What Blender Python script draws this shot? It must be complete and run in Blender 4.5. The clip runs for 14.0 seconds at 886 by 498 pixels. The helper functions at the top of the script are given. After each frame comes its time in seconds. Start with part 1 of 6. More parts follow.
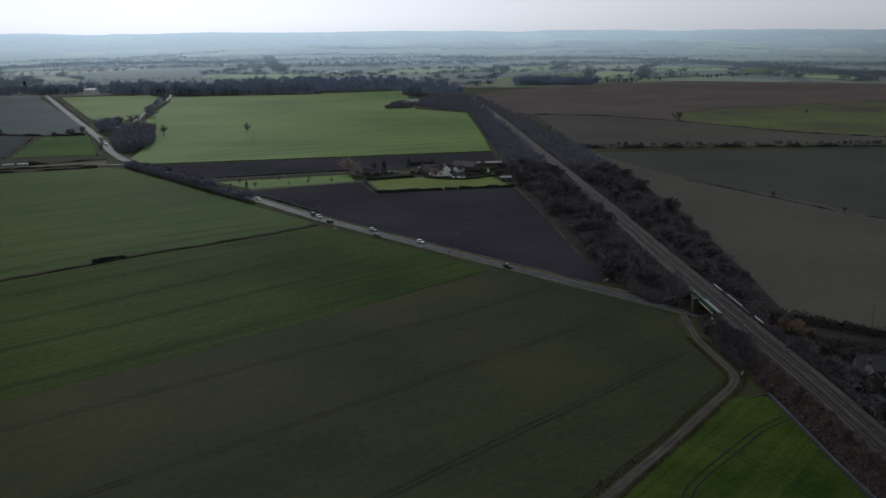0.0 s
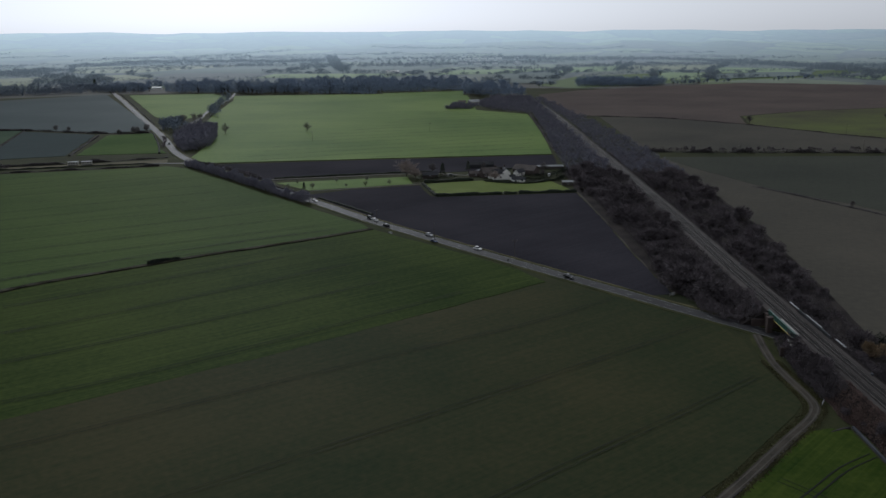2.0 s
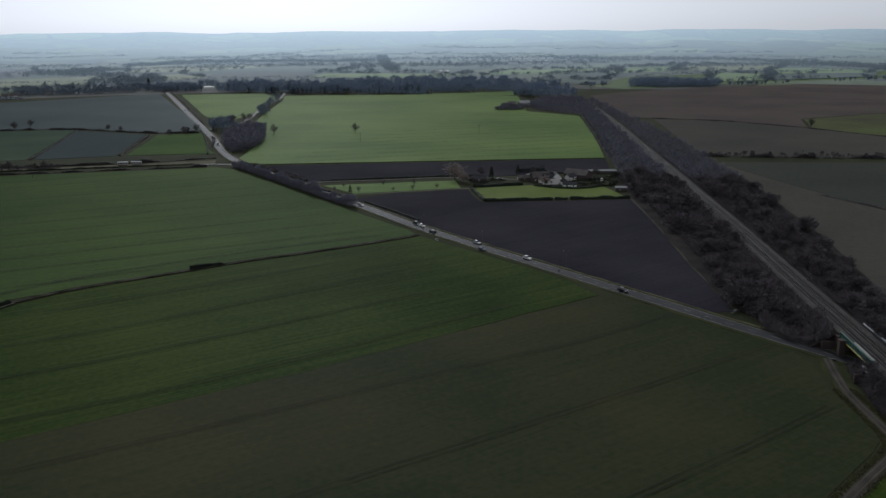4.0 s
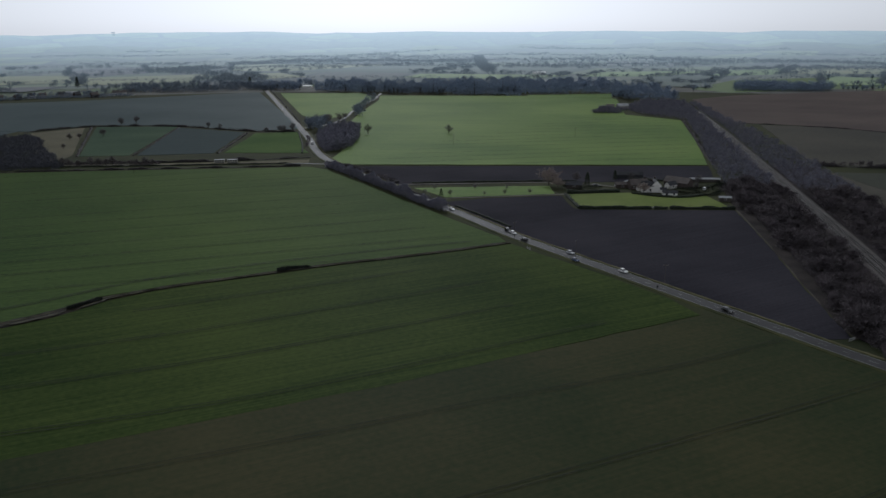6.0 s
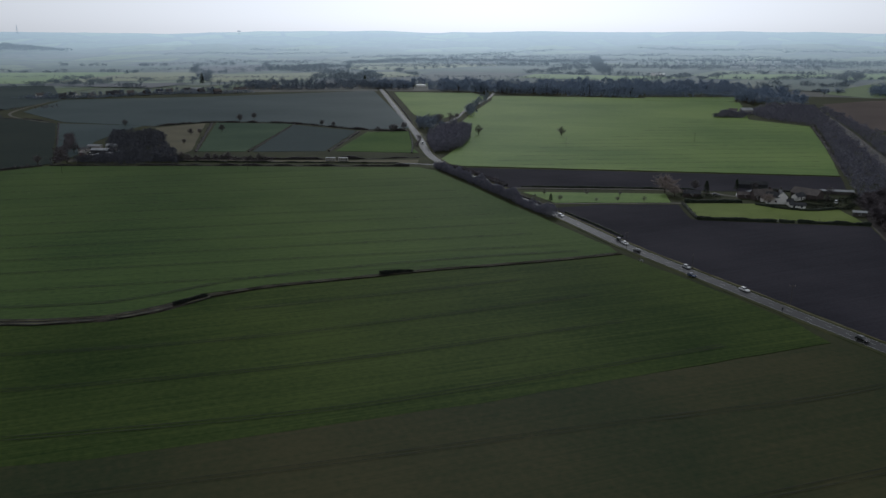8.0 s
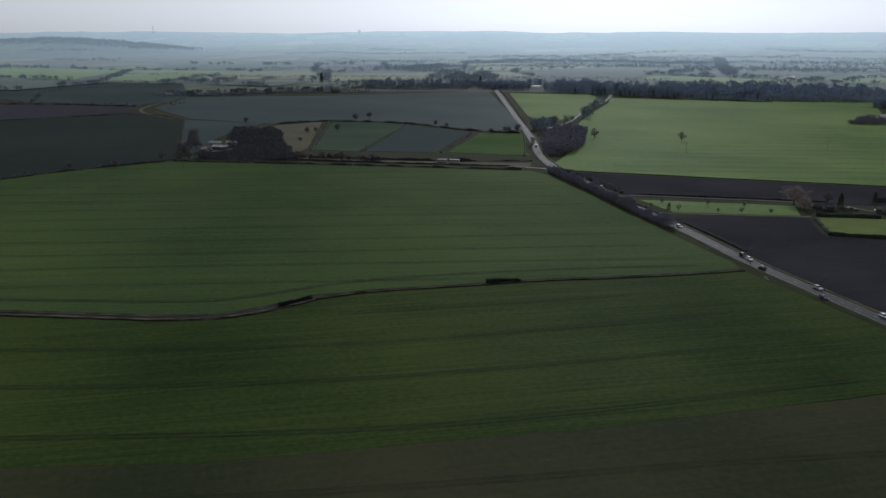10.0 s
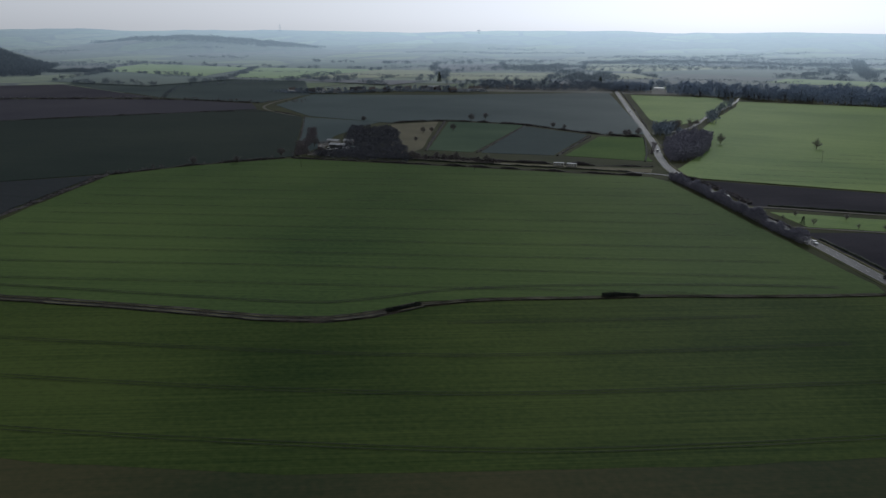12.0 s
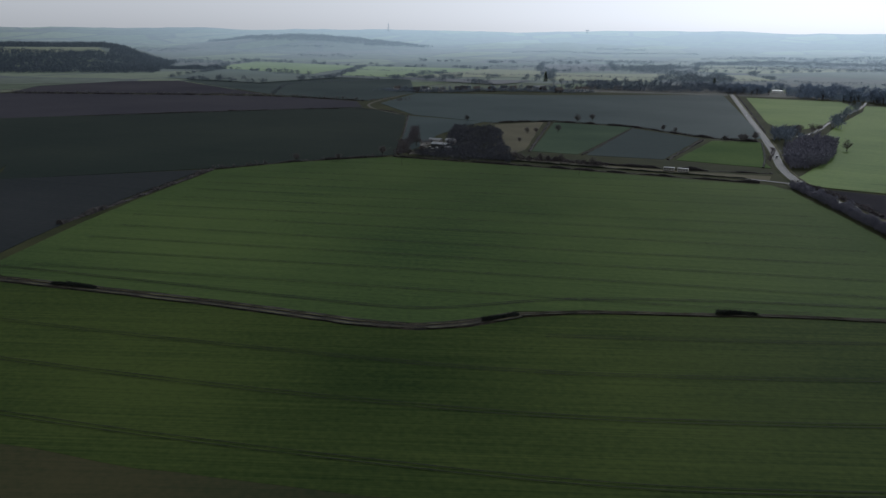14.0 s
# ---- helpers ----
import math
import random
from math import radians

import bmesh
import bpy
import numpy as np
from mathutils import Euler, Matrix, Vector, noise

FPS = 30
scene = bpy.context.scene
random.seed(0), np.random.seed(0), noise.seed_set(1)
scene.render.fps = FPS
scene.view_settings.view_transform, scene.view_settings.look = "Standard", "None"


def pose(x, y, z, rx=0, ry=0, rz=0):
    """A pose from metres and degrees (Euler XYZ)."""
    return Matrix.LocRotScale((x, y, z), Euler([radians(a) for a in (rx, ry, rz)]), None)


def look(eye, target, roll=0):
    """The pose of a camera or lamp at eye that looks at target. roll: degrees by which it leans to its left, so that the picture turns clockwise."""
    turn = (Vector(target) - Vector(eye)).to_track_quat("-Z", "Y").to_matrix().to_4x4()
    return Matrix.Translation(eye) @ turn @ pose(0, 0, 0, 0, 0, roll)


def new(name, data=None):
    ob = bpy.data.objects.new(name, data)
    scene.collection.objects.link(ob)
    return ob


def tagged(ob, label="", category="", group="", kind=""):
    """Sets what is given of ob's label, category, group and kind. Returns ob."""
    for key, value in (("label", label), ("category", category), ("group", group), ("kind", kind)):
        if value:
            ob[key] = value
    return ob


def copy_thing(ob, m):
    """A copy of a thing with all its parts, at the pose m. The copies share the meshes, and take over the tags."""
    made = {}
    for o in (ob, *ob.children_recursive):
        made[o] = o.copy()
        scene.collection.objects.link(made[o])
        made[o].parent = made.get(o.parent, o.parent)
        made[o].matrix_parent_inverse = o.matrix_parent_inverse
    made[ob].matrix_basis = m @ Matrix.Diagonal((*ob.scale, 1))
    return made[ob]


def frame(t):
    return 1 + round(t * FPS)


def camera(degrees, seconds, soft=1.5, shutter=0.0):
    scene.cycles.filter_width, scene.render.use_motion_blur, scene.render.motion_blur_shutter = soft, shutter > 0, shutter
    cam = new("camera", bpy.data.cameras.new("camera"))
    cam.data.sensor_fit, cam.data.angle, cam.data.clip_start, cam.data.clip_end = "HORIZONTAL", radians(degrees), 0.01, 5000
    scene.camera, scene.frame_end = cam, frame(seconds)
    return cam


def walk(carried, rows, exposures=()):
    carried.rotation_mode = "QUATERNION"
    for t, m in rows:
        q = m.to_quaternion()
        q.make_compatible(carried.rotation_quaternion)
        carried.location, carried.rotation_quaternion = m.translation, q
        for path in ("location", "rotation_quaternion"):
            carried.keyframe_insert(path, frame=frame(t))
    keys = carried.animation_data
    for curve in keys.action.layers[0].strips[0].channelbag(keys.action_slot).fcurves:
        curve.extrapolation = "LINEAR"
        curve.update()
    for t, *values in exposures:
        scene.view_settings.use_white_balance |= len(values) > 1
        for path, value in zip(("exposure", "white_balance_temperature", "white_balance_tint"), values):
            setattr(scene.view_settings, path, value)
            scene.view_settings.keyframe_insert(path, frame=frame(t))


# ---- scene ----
cam = camera(55.50, 14.0)
# seconds, x, y, height, yaw, pitch, roll
ROWS = [
    (0.0, 0.0, -0.0, 100.0, 0.0, -14.65, -0.45),
    (0.5, -0.0, 3.1, 100.0, 0.39, -14.66, -0.46),
    (1.0, -0.0, 6.3, 100.1, 1.69, -14.65, -0.45),
    (1.5, -0.0, 9.5, 100.2, 3.09, -14.66, -0.39),
    (2.0, -0.0, 12.7, 100.3, 4.09, -14.65, -0.36),
    (4.5, -1.8, 29.7, 101.1, 8.9, -14.66, -0.36),
    (5.0, -2.3, 33.1, 101.1, 10.68, -14.63, -0.3),
    (5.5, -2.8, 36.4, 101.0, 12.1, -14.63, -0.25),
    (6.0, -3.4, 39.6, 101.0, 13.79, -14.61, -0.19),
    (6.5, -4.1, 42.7, 101.0, 15.35, -14.6, -0.12),
    (7.0, -4.9, 45.7, 101.0, 17.43, -14.62, -0.08),
    (7.5, -5.6, 48.8, 101.0, 19.43, -14.61, -0.01),
    (8.0, -6.1, 51.9, 101.0, 21.36, -14.62, 0.04),
    (10.5, -11.8, 65.1, 101.5, 30.95, -14.64, 0.22),
    (11.0, -13.6, 67.5, 101.6, 32.8, -14.67, 0.34),
    (11.5, -15.5, 70.0, 101.6, 34.77, -14.68, 0.35),
    (12.0, -17.4, 72.5, 101.6, 36.87, -14.69, 0.33),
    (12.5, -19.4, 75.3, 101.4, 38.76, -14.72, 0.34),
    (13.0, -21.7, 78.5, 101.0, 40.62, -14.73, 0.49),
    (13.5, -24.3, 81.8, 100.3, 42.56, -14.73, 0.52),
    (14.0, -27.3, 85.1, 99.6, 43.89, -14.73, 0.5),
]
walk(cam, [(t, pose(x, y, z, 90 + pitch, 0, yaw) @ pose(0, 0, 0, 0, 0, roll)) for t, x, y, z, yaw, pitch, roll in ROWS], [(0.0, -0.18, 5650, 10), (14.0, -0.18, 5650, 10)])

# ---- light: hazy low sun ahead of the walk, bright sky ----
SUN_AZ, SUN_EL = -18.0, 30.0  # degrees from +y towards +x, degrees up
world = bpy.data.worlds.new("world")
scene.world = world
world.use_nodes = True
sky = world.node_tree.nodes.new("ShaderNodeTexSky")
sky.sky_type = "NISHITA"
sky.sun_disc = False
sky.sun_elevation = radians(SUN_EL)
sky.sun_rotation = radians(SUN_AZ)
sky.air_density, sky.dust_density, sky.ozone_density = 1.0, 1.2, 1.0
back = world.node_tree.nodes["Background"]
back.inputs["Strength"].default_value = 0.076
pale = world.node_tree.nodes.new("ShaderNodeHueSaturation")  # thin white overcast takes the colour out of the sky
pale.inputs["Saturation"].default_value = 0.09
world.node_tree.links.new(sky.outputs["Color"], pale.inputs["Color"])
veil = world.node_tree.nodes.new("ShaderNodeMix")
veil.data_type = "RGBA"
veil.inputs["Factor"].default_value, veil.inputs["B"].default_value = 0.5, (8.6, 8.2, 7.6, 1)
world.node_tree.links.new(pale.outputs["Color"], veil.inputs["A"])
world.node_tree.links.new(veil.outputs["Result"], back.inputs["Color"])

lamp = bpy.data.lights.new("sun", "SUN")
lamp.energy, lamp.angle, lamp.color = 1.5, radians(6.0), (1.0, 0.95, 0.86)
sun = new("sun", lamp)
to_sun = Vector((math.sin(radians(SUN_AZ)) * math.cos(radians(SUN_EL)), math.cos(radians(SUN_AZ)) * math.cos(radians(SUN_EL)), math.sin(radians(SUN_EL))))
sun.matrix_world = look(to_sun * 300, (0, 0, 0))

rnd = random.Random(7)


# ---- materials ----
def surface(name, dark, light, coarse=0.05, fine=1.0, rough=0.85, bump=0.3, bump_size=0.1, metal=0.0, gloss=0.12, per_object=0.0, world_place=True, rows=None, glint=(1, 1, 1)):
    """A rough surface between two colours, mottled at two sizes; rows=(angle, period, depth) adds drilled rows; glint tints the gloss of leaves."""
    m = bpy.data.materials.new(name)
    m.use_nodes = True
    nt = m.node_tree
    bsdf = nt.nodes["Principled BSDF"]
    if world_place:
        place = nt.nodes.new("ShaderNodeNewGeometry").outputs["Position"]
    else:
        place = nt.nodes.new("ShaderNodeTexCoord").outputs["Object"]

    def noise_at(scale, detail):
        n = nt.nodes.new("ShaderNodeTexNoise")
        n.inputs["Scale"].default_value, n.inputs["Detail"].default_value = scale, detail
        nt.links.new(place, n.inputs["Vector"])
        return n.outputs["Fac"]

    def maths(op, a, b):
        n = nt.nodes.new("ShaderNodeMath")
        n.operation = op
        for k, v in enumerate((a, b)):
            if isinstance(v, (int, float)):
                n.inputs[k].default_value = v
            else:
                nt.links.new(v, n.inputs[k])
        return n.outputs[0]

    big, small = noise_at(coarse, 4.0), noise_at(fine, 3.0)
    fac = maths("ADD", maths("MULTIPLY", maths("SUBTRACT", big, 0.5), 2.2), maths("MULTIPLY", maths("SUBTRACT", small, 0.5), 0.9))
    fac = maths("ADD", fac, 0.5)
    if rows:
        angle, period, depth = rows
        turn = nt.nodes.new("ShaderNodeVectorRotate")
        turn.rotation_type = "Z_AXIS"
        turn.inputs["Angle"].default_value = radians(-angle)
        nt.links.new(place, turn.inputs["Vector"])
        for stretch, weight in (((0.004, 0.2, 1.0), 0.9), ((0.008, 0.9, 1.0), 2.0), ((0.02, 2.4, 1.0), 2.8)):
            long = nt.nodes.new("ShaderNodeMapping")
            long.inputs["Scale"].default_value = tuple(v * 3.0 / period for v in stretch)
            nt.links.new(turn.outputs[0], long.inputs["Vector"])
            streak = nt.nodes.new("ShaderNodeTexNoise")
            streak.inputs["Scale"].default_value, streak.inputs["Detail"].default_value = 1.0, 2.5
            nt.links.new(long.outputs[0], streak.inputs["Vector"])
            fac = maths("ADD", fac, maths("MULTIPLY", maths("SUBTRACT", streak.outputs["Fac"], 0.5), depth * weight))
    if per_object:
        info = nt.nodes.new("ShaderNodeObjectInfo")
        fac = maths("ADD", fac, maths("MULTIPLY", maths("SUBTRACT", info.outputs["Random"], 0.5), per_object))
    mix = nt.nodes.new("ShaderNodeMix")
    mix.data_type, mix.clamp_factor = "RGBA", True
    mix.inputs["A"].default_value, mix.inputs["B"].default_value = (*dark, 1), (*light, 1)
    nt.links.new(fac, mix.inputs["Factor"])
    nt.links.new(mix.outputs["Result"], bsdf.inputs["Base Color"])
    bsdf.inputs["Roughness"].default_value, bsdf.inputs["Metallic"].default_value = rough, metal
    bsdf.inputs["Specular IOR Level"].default_value = gloss
    bsdf.inputs["Specular Tint"].default_value = (*glint, 1)
    if bump:
        relief = nt.nodes.new("ShaderNodeBump")
        relief.inputs["Strength"].default_value, relief.inputs["Distance"].default_value = bump, bump_size
        nt.links.new(small, relief.inputs["Height"])
        nt.links.new(relief.outputs["Normal"], bsdf.inputs["Normal"])
    return m


WHEAT_NEAR = surface("young_wheat", (0.0160, 0.0280, 0.0100), (0.0490, 0.0670, 0.0195), 0.009, 0.5, rows=(41, 3.0, 0.42), gloss=0.002, rough=0.55, glint=(0.75, 1.0, 0.3))
WHEAT_FAR = surface("wheat_beyond_ditch", (0.0285, 0.0490, 0.0195), (0.066, 0.095, 0.0315), 0.006, 0.4, rows=(34, 3.5, 0.4), gloss=0.002, rough=0.55, glint=(0.75, 1.0, 0.3))
THIN_CROP = surface("thin_crop_on_soil", (0.0195, 0.0285, 0.0145), (0.0475, 0.0455, 0.0235), 0.012, 0.5, rows=(42, 3.0, 0.22), gloss=0.004, rough=0.6)
PASTURE = surface("bright_pasture", (0.073, 0.120, 0.037), (0.135, 0.188, 0.057), 0.006, 0.3, rows=(8, 5.0, 0.55), gloss=0.004, rough=0.55, glint=(0.75, 1.0, 0.3))
LAWN = surface("mown_lawn", (0.085, 0.112, 0.032), (0.122, 0.152, 0.046), 0.05, 0.8, gloss=0.004, rough=0.55, glint=(0.75, 1.0, 0.3))
LUSH = surface("lush_grass", (0.0135, 0.029, 0.0055), (0.043, 0.061, 0.0115), 0.05, 0.7, rows=(50, 3.0, 0.3), gloss=0.006, rough=0.55, glint=(0.75, 1.0, 0.3))
PLOUGH = surface("ploughed_soil", (0.0195, 0.0190, 0.0240), (0.0365, 0.0348, 0.0420), 0.015, 0.8, rows=(45, 2.5, 0.3), bump=0.6, gloss=0.004)
BROWN = surface("brown_tilth", (0.062, 0.051, 0.049), (0.096, 0.080, 0.071), 0.008, 0.3, rows=(60, 6.0, 0.2), gloss=0.006)
BROWN_GREEN = surface("patchy_crop", (0.045, 0.038, 0.032), (0.085, 0.105, 0.034), 0.008, 0.3, rows=(20, 6.0, 0.25), gloss=0.02)
DIM_CROP = surface("dull_winter_crop", (0.045, 0.0445, 0.038), (0.074, 0.068, 0.056), 0.008, 0.3, rows=(70, 6.0, 0.08), gloss=0.004, rough=0.6)
# Winter crop whose bluish cast is haze put into the base colour.
SLATE_CROP = surface("hazed_winter_crop", (0.033, 0.047, 0.049), (0.054, 0.071, 0.071), 0.006, 0.3, rows=(25, 6.0, 0.3), gloss=0.004, rough=0.55)
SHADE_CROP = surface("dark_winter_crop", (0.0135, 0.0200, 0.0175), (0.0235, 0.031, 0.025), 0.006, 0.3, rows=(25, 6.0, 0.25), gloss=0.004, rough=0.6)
TILTH = surface("dark_tilth", (0.017, 0.0205, 0.0225), (0.029, 0.032, 0.0345), 0.006, 0.3, rows=(25, 6.0, 0.25), gloss=0.004, rough=0.6)
DIM_GREEN = surface("dull_green_crop", (0.037, 0.041, 0.035), (0.057, 0.060, 0.049), 0.008, 0.3, rows=(70, 6.0, 0.1), gloss=0.004)
MEADOW_DIM = surface("dim_meadow_grass", (0.040, 0.061, 0.043), (0.066, 0.092, 0.060), 0.01, 0.3, rows=(60, 6.0, 0.25), gloss=0.004)
MEADOW_BRIGHT = surface("bright_meadow_grass", (0.045, 0.076, 0.030), (0.078, 0.114, 0.043), 0.01, 0.3, rows=(60, 6.0, 0.25), gloss=0.004)
# Crop and tilth with mid-distance haze mixed into their base colours.
HAZY_CROP = surface("hazed_far_crop", (0.041, 0.053, 0.055), (0.061, 0.075, 0.073), 0.006, 0.3, rows=(25, 6.0, 0.25), gloss=0.004)
HAZY_TILTH = surface("hazed_far_tilth", (0.035, 0.035, 0.044), (0.052, 0.050, 0.058), 0.006, 0.3, rows=(25, 6.0, 0.25), gloss=0.004)
STRAW = surface("pale_stubble", (0.068, 0.065, 0.046), (0.105, 0.097, 0.063), 0.02, 0.4, rows=(60, 5.0, 0.2), gloss=0.02)
MIXED = surface("rough_grass", (0.020, 0.024, 0.0125), (0.040, 0.043, 0.020), 0.02, 0.6, gloss=0.02)
VERGE = surface("verge_grass", (0.022, 0.027, 0.012), (0.048, 0.050, 0.021), 0.06, 1.2, gloss=0.02)
# Ditch bank colour, darkened to carry the banks' shadow lines.
DITCH = surface("shaded_ditch_bank", (0.004, 0.004, 0.004), (0.038, 0.031, 0.022), 0.18, 1.2, bump=0.6)
RUT = surface("wheel_rut", (0.004, 0.006, 0.0035), (0.010, 0.013, 0.007), 0.05, 1.0)
MUD = surface("muddy_track", (0.019, 0.017, 0.013), (0.050, 0.043, 0.033), 0.15, 1.2, bump=0.6)
LITTER = surface("dead_leaf_litter", (0.014, 0.0125, 0.013), (0.036, 0.031, 0.029), 0.08, 1.2, bump=0.6, gloss=0.02)
# Bramble leaves, also the colour of the painted shadow lines in the ditch.
BRAMBLE_SHADE = surface("bramble_and_shade", (0.012, 0.015, 0.014), (0.035, 0.04, 0.034), 0.3, 2.0)
ASPHALT = surface("worn_asphalt", (0.024, 0.024, 0.026), (0.040, 0.040, 0.042), 0.04, 1.5, rough=0.6, gloss=0.05)
GRAVEL = surface("gravel_track", (0.040, 0.037, 0.032), (0.078, 0.070, 0.058), 0.08, 1.5)
CONCRETE = surface("concrete", (0.22, 0.21, 0.2), (0.36, 0.35, 0.33), 0.2, 2.0)
TROUGH = surface("bluish_concrete", (0.035, 0.038, 0.045), (0.065, 0.069, 0.08), 0.2, 1.5)
BALLAST = surface("track_ballast", (0.030, 0.026, 0.025), (0.060, 0.052, 0.049), 0.1, 2.0, bump=0.6)
PAINT_LINE = surface("road_paint", (0.2, 0.2, 0.195), (0.3, 0.3, 0.29), 0.3, 3.0)
STEEL = surface("rail_steel", (0.085, 0.075, 0.070), (0.18, 0.165, 0.155), 0.2, 2.0, rough=0.4, metal=0.8, bump=0)
SLEEPER = surface("sleeper", (0.010, 0.009, 0.009), (0.024, 0.021, 0.020), 0.3, 2.0)
BARK = surface("bark", (0.035, 0.028, 0.022), (0.07, 0.058, 0.046), 0.5, 3.0, world_place=False)
TWIG = surface("bare_twigs", (0.072, 0.067, 0.069), (0.145, 0.132, 0.130), 0.3, 2.0, world_place=False, per_object=0.5, bump=0)
# Distance haze on the wood belt is put into this pale bluish base colour.
TWIG_FAR_HAZE = surface("hazed_bare_twigs", (0.140, 0.180, 0.245), (0.250, 0.310, 0.395), 0.3, 2.0, world_place=False, per_object=0.5, bump=0)
TWIG_RED = surface("reddish_twigs", (0.088, 0.064, 0.058), (0.165, 0.120, 0.106), 0.3, 2.0, world_place=False, per_object=0.5, bump=0)
TWIG_DARK = surface("dark_yard_twigs", (0.046, 0.049, 0.060), (0.092, 0.095, 0.110), 0.3, 2.0, world_place=False, bump=0)
TWIG_PINK = surface("pale_pinkish_twigs", (0.2, 0.165, 0.15), (0.33, 0.28, 0.25), 0.3, 2.0, world_place=False, bump=0)
# White roofs: the sun's glint is put into the bright base colour.
WHITE_GLINT = surface("white_glint_roof", (0.7, 0.7, 0.7), (0.85, 0.85, 0.84), 0.2, 1.0, rough=0.35, gloss=0.5, bump=0)
TWIG_GOLD = surface("golden_willow_twigs", (0.15, 0.11, 0.07), (0.25, 0.19, 0.12), 0.3, 2.0, world_place=False, bump=0)
SCRUB = surface("thorn_scrub", (0.066, 0.058, 0.063), (0.128, 0.112, 0.119), 0.3, 1.5, world_place=False, per_object=0.6, bump=0)
HEDGE = surface("hedge_leaves", (0.010, 0.014, 0.011), (0.028, 0.034, 0.022), 0.3, 2.0)
# Purple-grey twigs, lightened and blued in the base colour to suggest haze.
TWIG_DUSK_HAZE = surface("dusky_hazed_twigs", (0.100, 0.101, 0.130), (0.192, 0.188, 0.225), 0.3, 2.0, world_place=False, bump=0)
# Pasture paled in its base colour to stand for distance haze.
PASTURE_FAR = surface("hazed_far_pasture", (0.07, 0.105, 0.045), (0.105, 0.145, 0.065), 0.006, 0.2, rows=(8, 8.0, 0.25))
DRY_GRASS = surface("dry_verge_grass", (0.045, 0.043, 0.020), (0.090, 0.082, 0.040), 0.1, 1.0)
BARE_HEDGE = surface("bare_hedge_twigs", (0.016, 0.015, 0.016), (0.044, 0.040, 0.039), 0.2, 2.0)
DARK_BRICK = surface("dark_brick", (0.035, 0.028, 0.026), (0.075, 0.058, 0.052), 0.4, 4.0)
EVERGREEN = surface("conifer_needles", (0.018, 0.028, 0.016), (0.042, 0.058, 0.03), 0.4, 2.0, world_place=False, bump=0)
WHITE_WALL = surface("white_render", (0.62, 0.61, 0.58), (0.8, 0.79, 0.76), 0.3, 2.0)
BRICK = surface("old_red_brick", (0.058, 0.048, 0.045), (0.100, 0.082, 0.075), 0.4, 4.0)
TILE = surface("brown_roof_tiles", (0.070, 0.062, 0.060), (0.122, 0.108, 0.101), 0.3, 3.0)
SLATE = surface("slate_roof", (0.03, 0.031, 0.035), (0.06, 0.062, 0.068), 0.3, 3.0, rough=0.85, gloss=0.15)
TIN = surface("sheet_metal_roof", (0.2, 0.21, 0.22), (0.32, 0.33, 0.34), 0.2, 2.0, rough=0.6, metal=0.0)
DARK_SHEET = surface("dark_cladding", (0.03, 0.032, 0.035), (0.06, 0.062, 0.066), 0.2, 2.0)
WOOD = surface("weathered_wood", (0.05, 0.046, 0.042), (0.1, 0.092, 0.082), 0.3, 3.0, world_place=False)
GREEN_STEEL = surface("green_painted_steel", (0.008, 0.045, 0.034), (0.017, 0.075, 0.058), 0.3, 2.0, rough=0.5, gloss=0.5)
YELLOW = surface("yellow_paint", (0.42, 0.33, 0.08), (0.55, 0.45, 0.12), 0.3, 2.0)
GLASS = surface("window_glass", (0.02, 0.022, 0.026), (0.035, 0.038, 0.042), 0.5, 2.0, rough=0.08, gloss=0.8, bump=0)
RUBBER = surface("tyre_rubber", (0.012, 0.012, 0.012), (0.022, 0.022, 0.022), 1.0, 5.0, world_place=False)
LAMP_GLASS = surface("lamp_glass", (0.6, 0.6, 0.58), (0.75, 0.75, 0.73), 1.0, 5.0, rough=0.1, gloss=0.8, bump=0)


def car_paint(name, c):
    return surface(name, tuple(v * 0.85 for v in c), c, 0.5, 3.0, rough=0.25, gloss=0.7, bump=0)


# ---- builders ----
def mesh_from(name, verts, faces, material):
    me = bpy.data.meshes.new(name)
    me.from_pydata([tuple(v) for v in verts], [], [tuple(f) for f in faces])
    me.materials.append(material)
    me.update()
    return me


def part(name, bm, material, parent, label=""):
    me = bpy.data.meshes.new(name)
    bm.to_mesh(me)
    bm.free()
    me.materials.append(material)
    ob = new(name, me)
    ob.parent = parent
    return tagged(ob, label)


def piece(name, verts, faces, material, parent=None, label=""):
    ob = new(name, mesh_from(name, verts, faces, material))
    ob.parent = parent
    return tagged(ob, label)


def box(bm, sx, sy, sz, x=0, y=0, z=0, turn=0.0, bevel=0.0):
    """A box standing on z, with its edges eased."""
    m = pose(x, y, z + sz / 2, 0, 0, turn) @ Matrix.Diagonal((sx, sy, sz, 1))
    made = bmesh.ops.create_cube(bm, size=1, matrix=m)
    if bevel:
        edges = list({e for v in made["verts"] for e in v.link_edges})
        bmesh.ops.bevel(bm, geom=edges, offset=bevel, segments=1, affect="EDGES")
    return made


def resample(pts, step):
    """Points every step metres along a line, corners rounded off."""
    p = np.array(pts, float)
    for _ in range(2):
        q = np.empty((2 * len(p) - 2, 2))
        q[0::2], q[1::2] = 0.75 * p[:-1] + 0.25 * p[1:], 0.25 * p[:-1] + 0.75 * p[1:]
        p = np.vstack([p[:1], q, p[-1:]])
    d = np.r_[0, np.cumsum(np.hypot(*np.diff(p, axis=0).T))]
    s = np.linspace(0, d[-1], max(2, int(d[-1] / step) + 1))
    return np.c_[np.interp(s, d, p[:, 0]), np.interp(s, d, p[:, 1])]


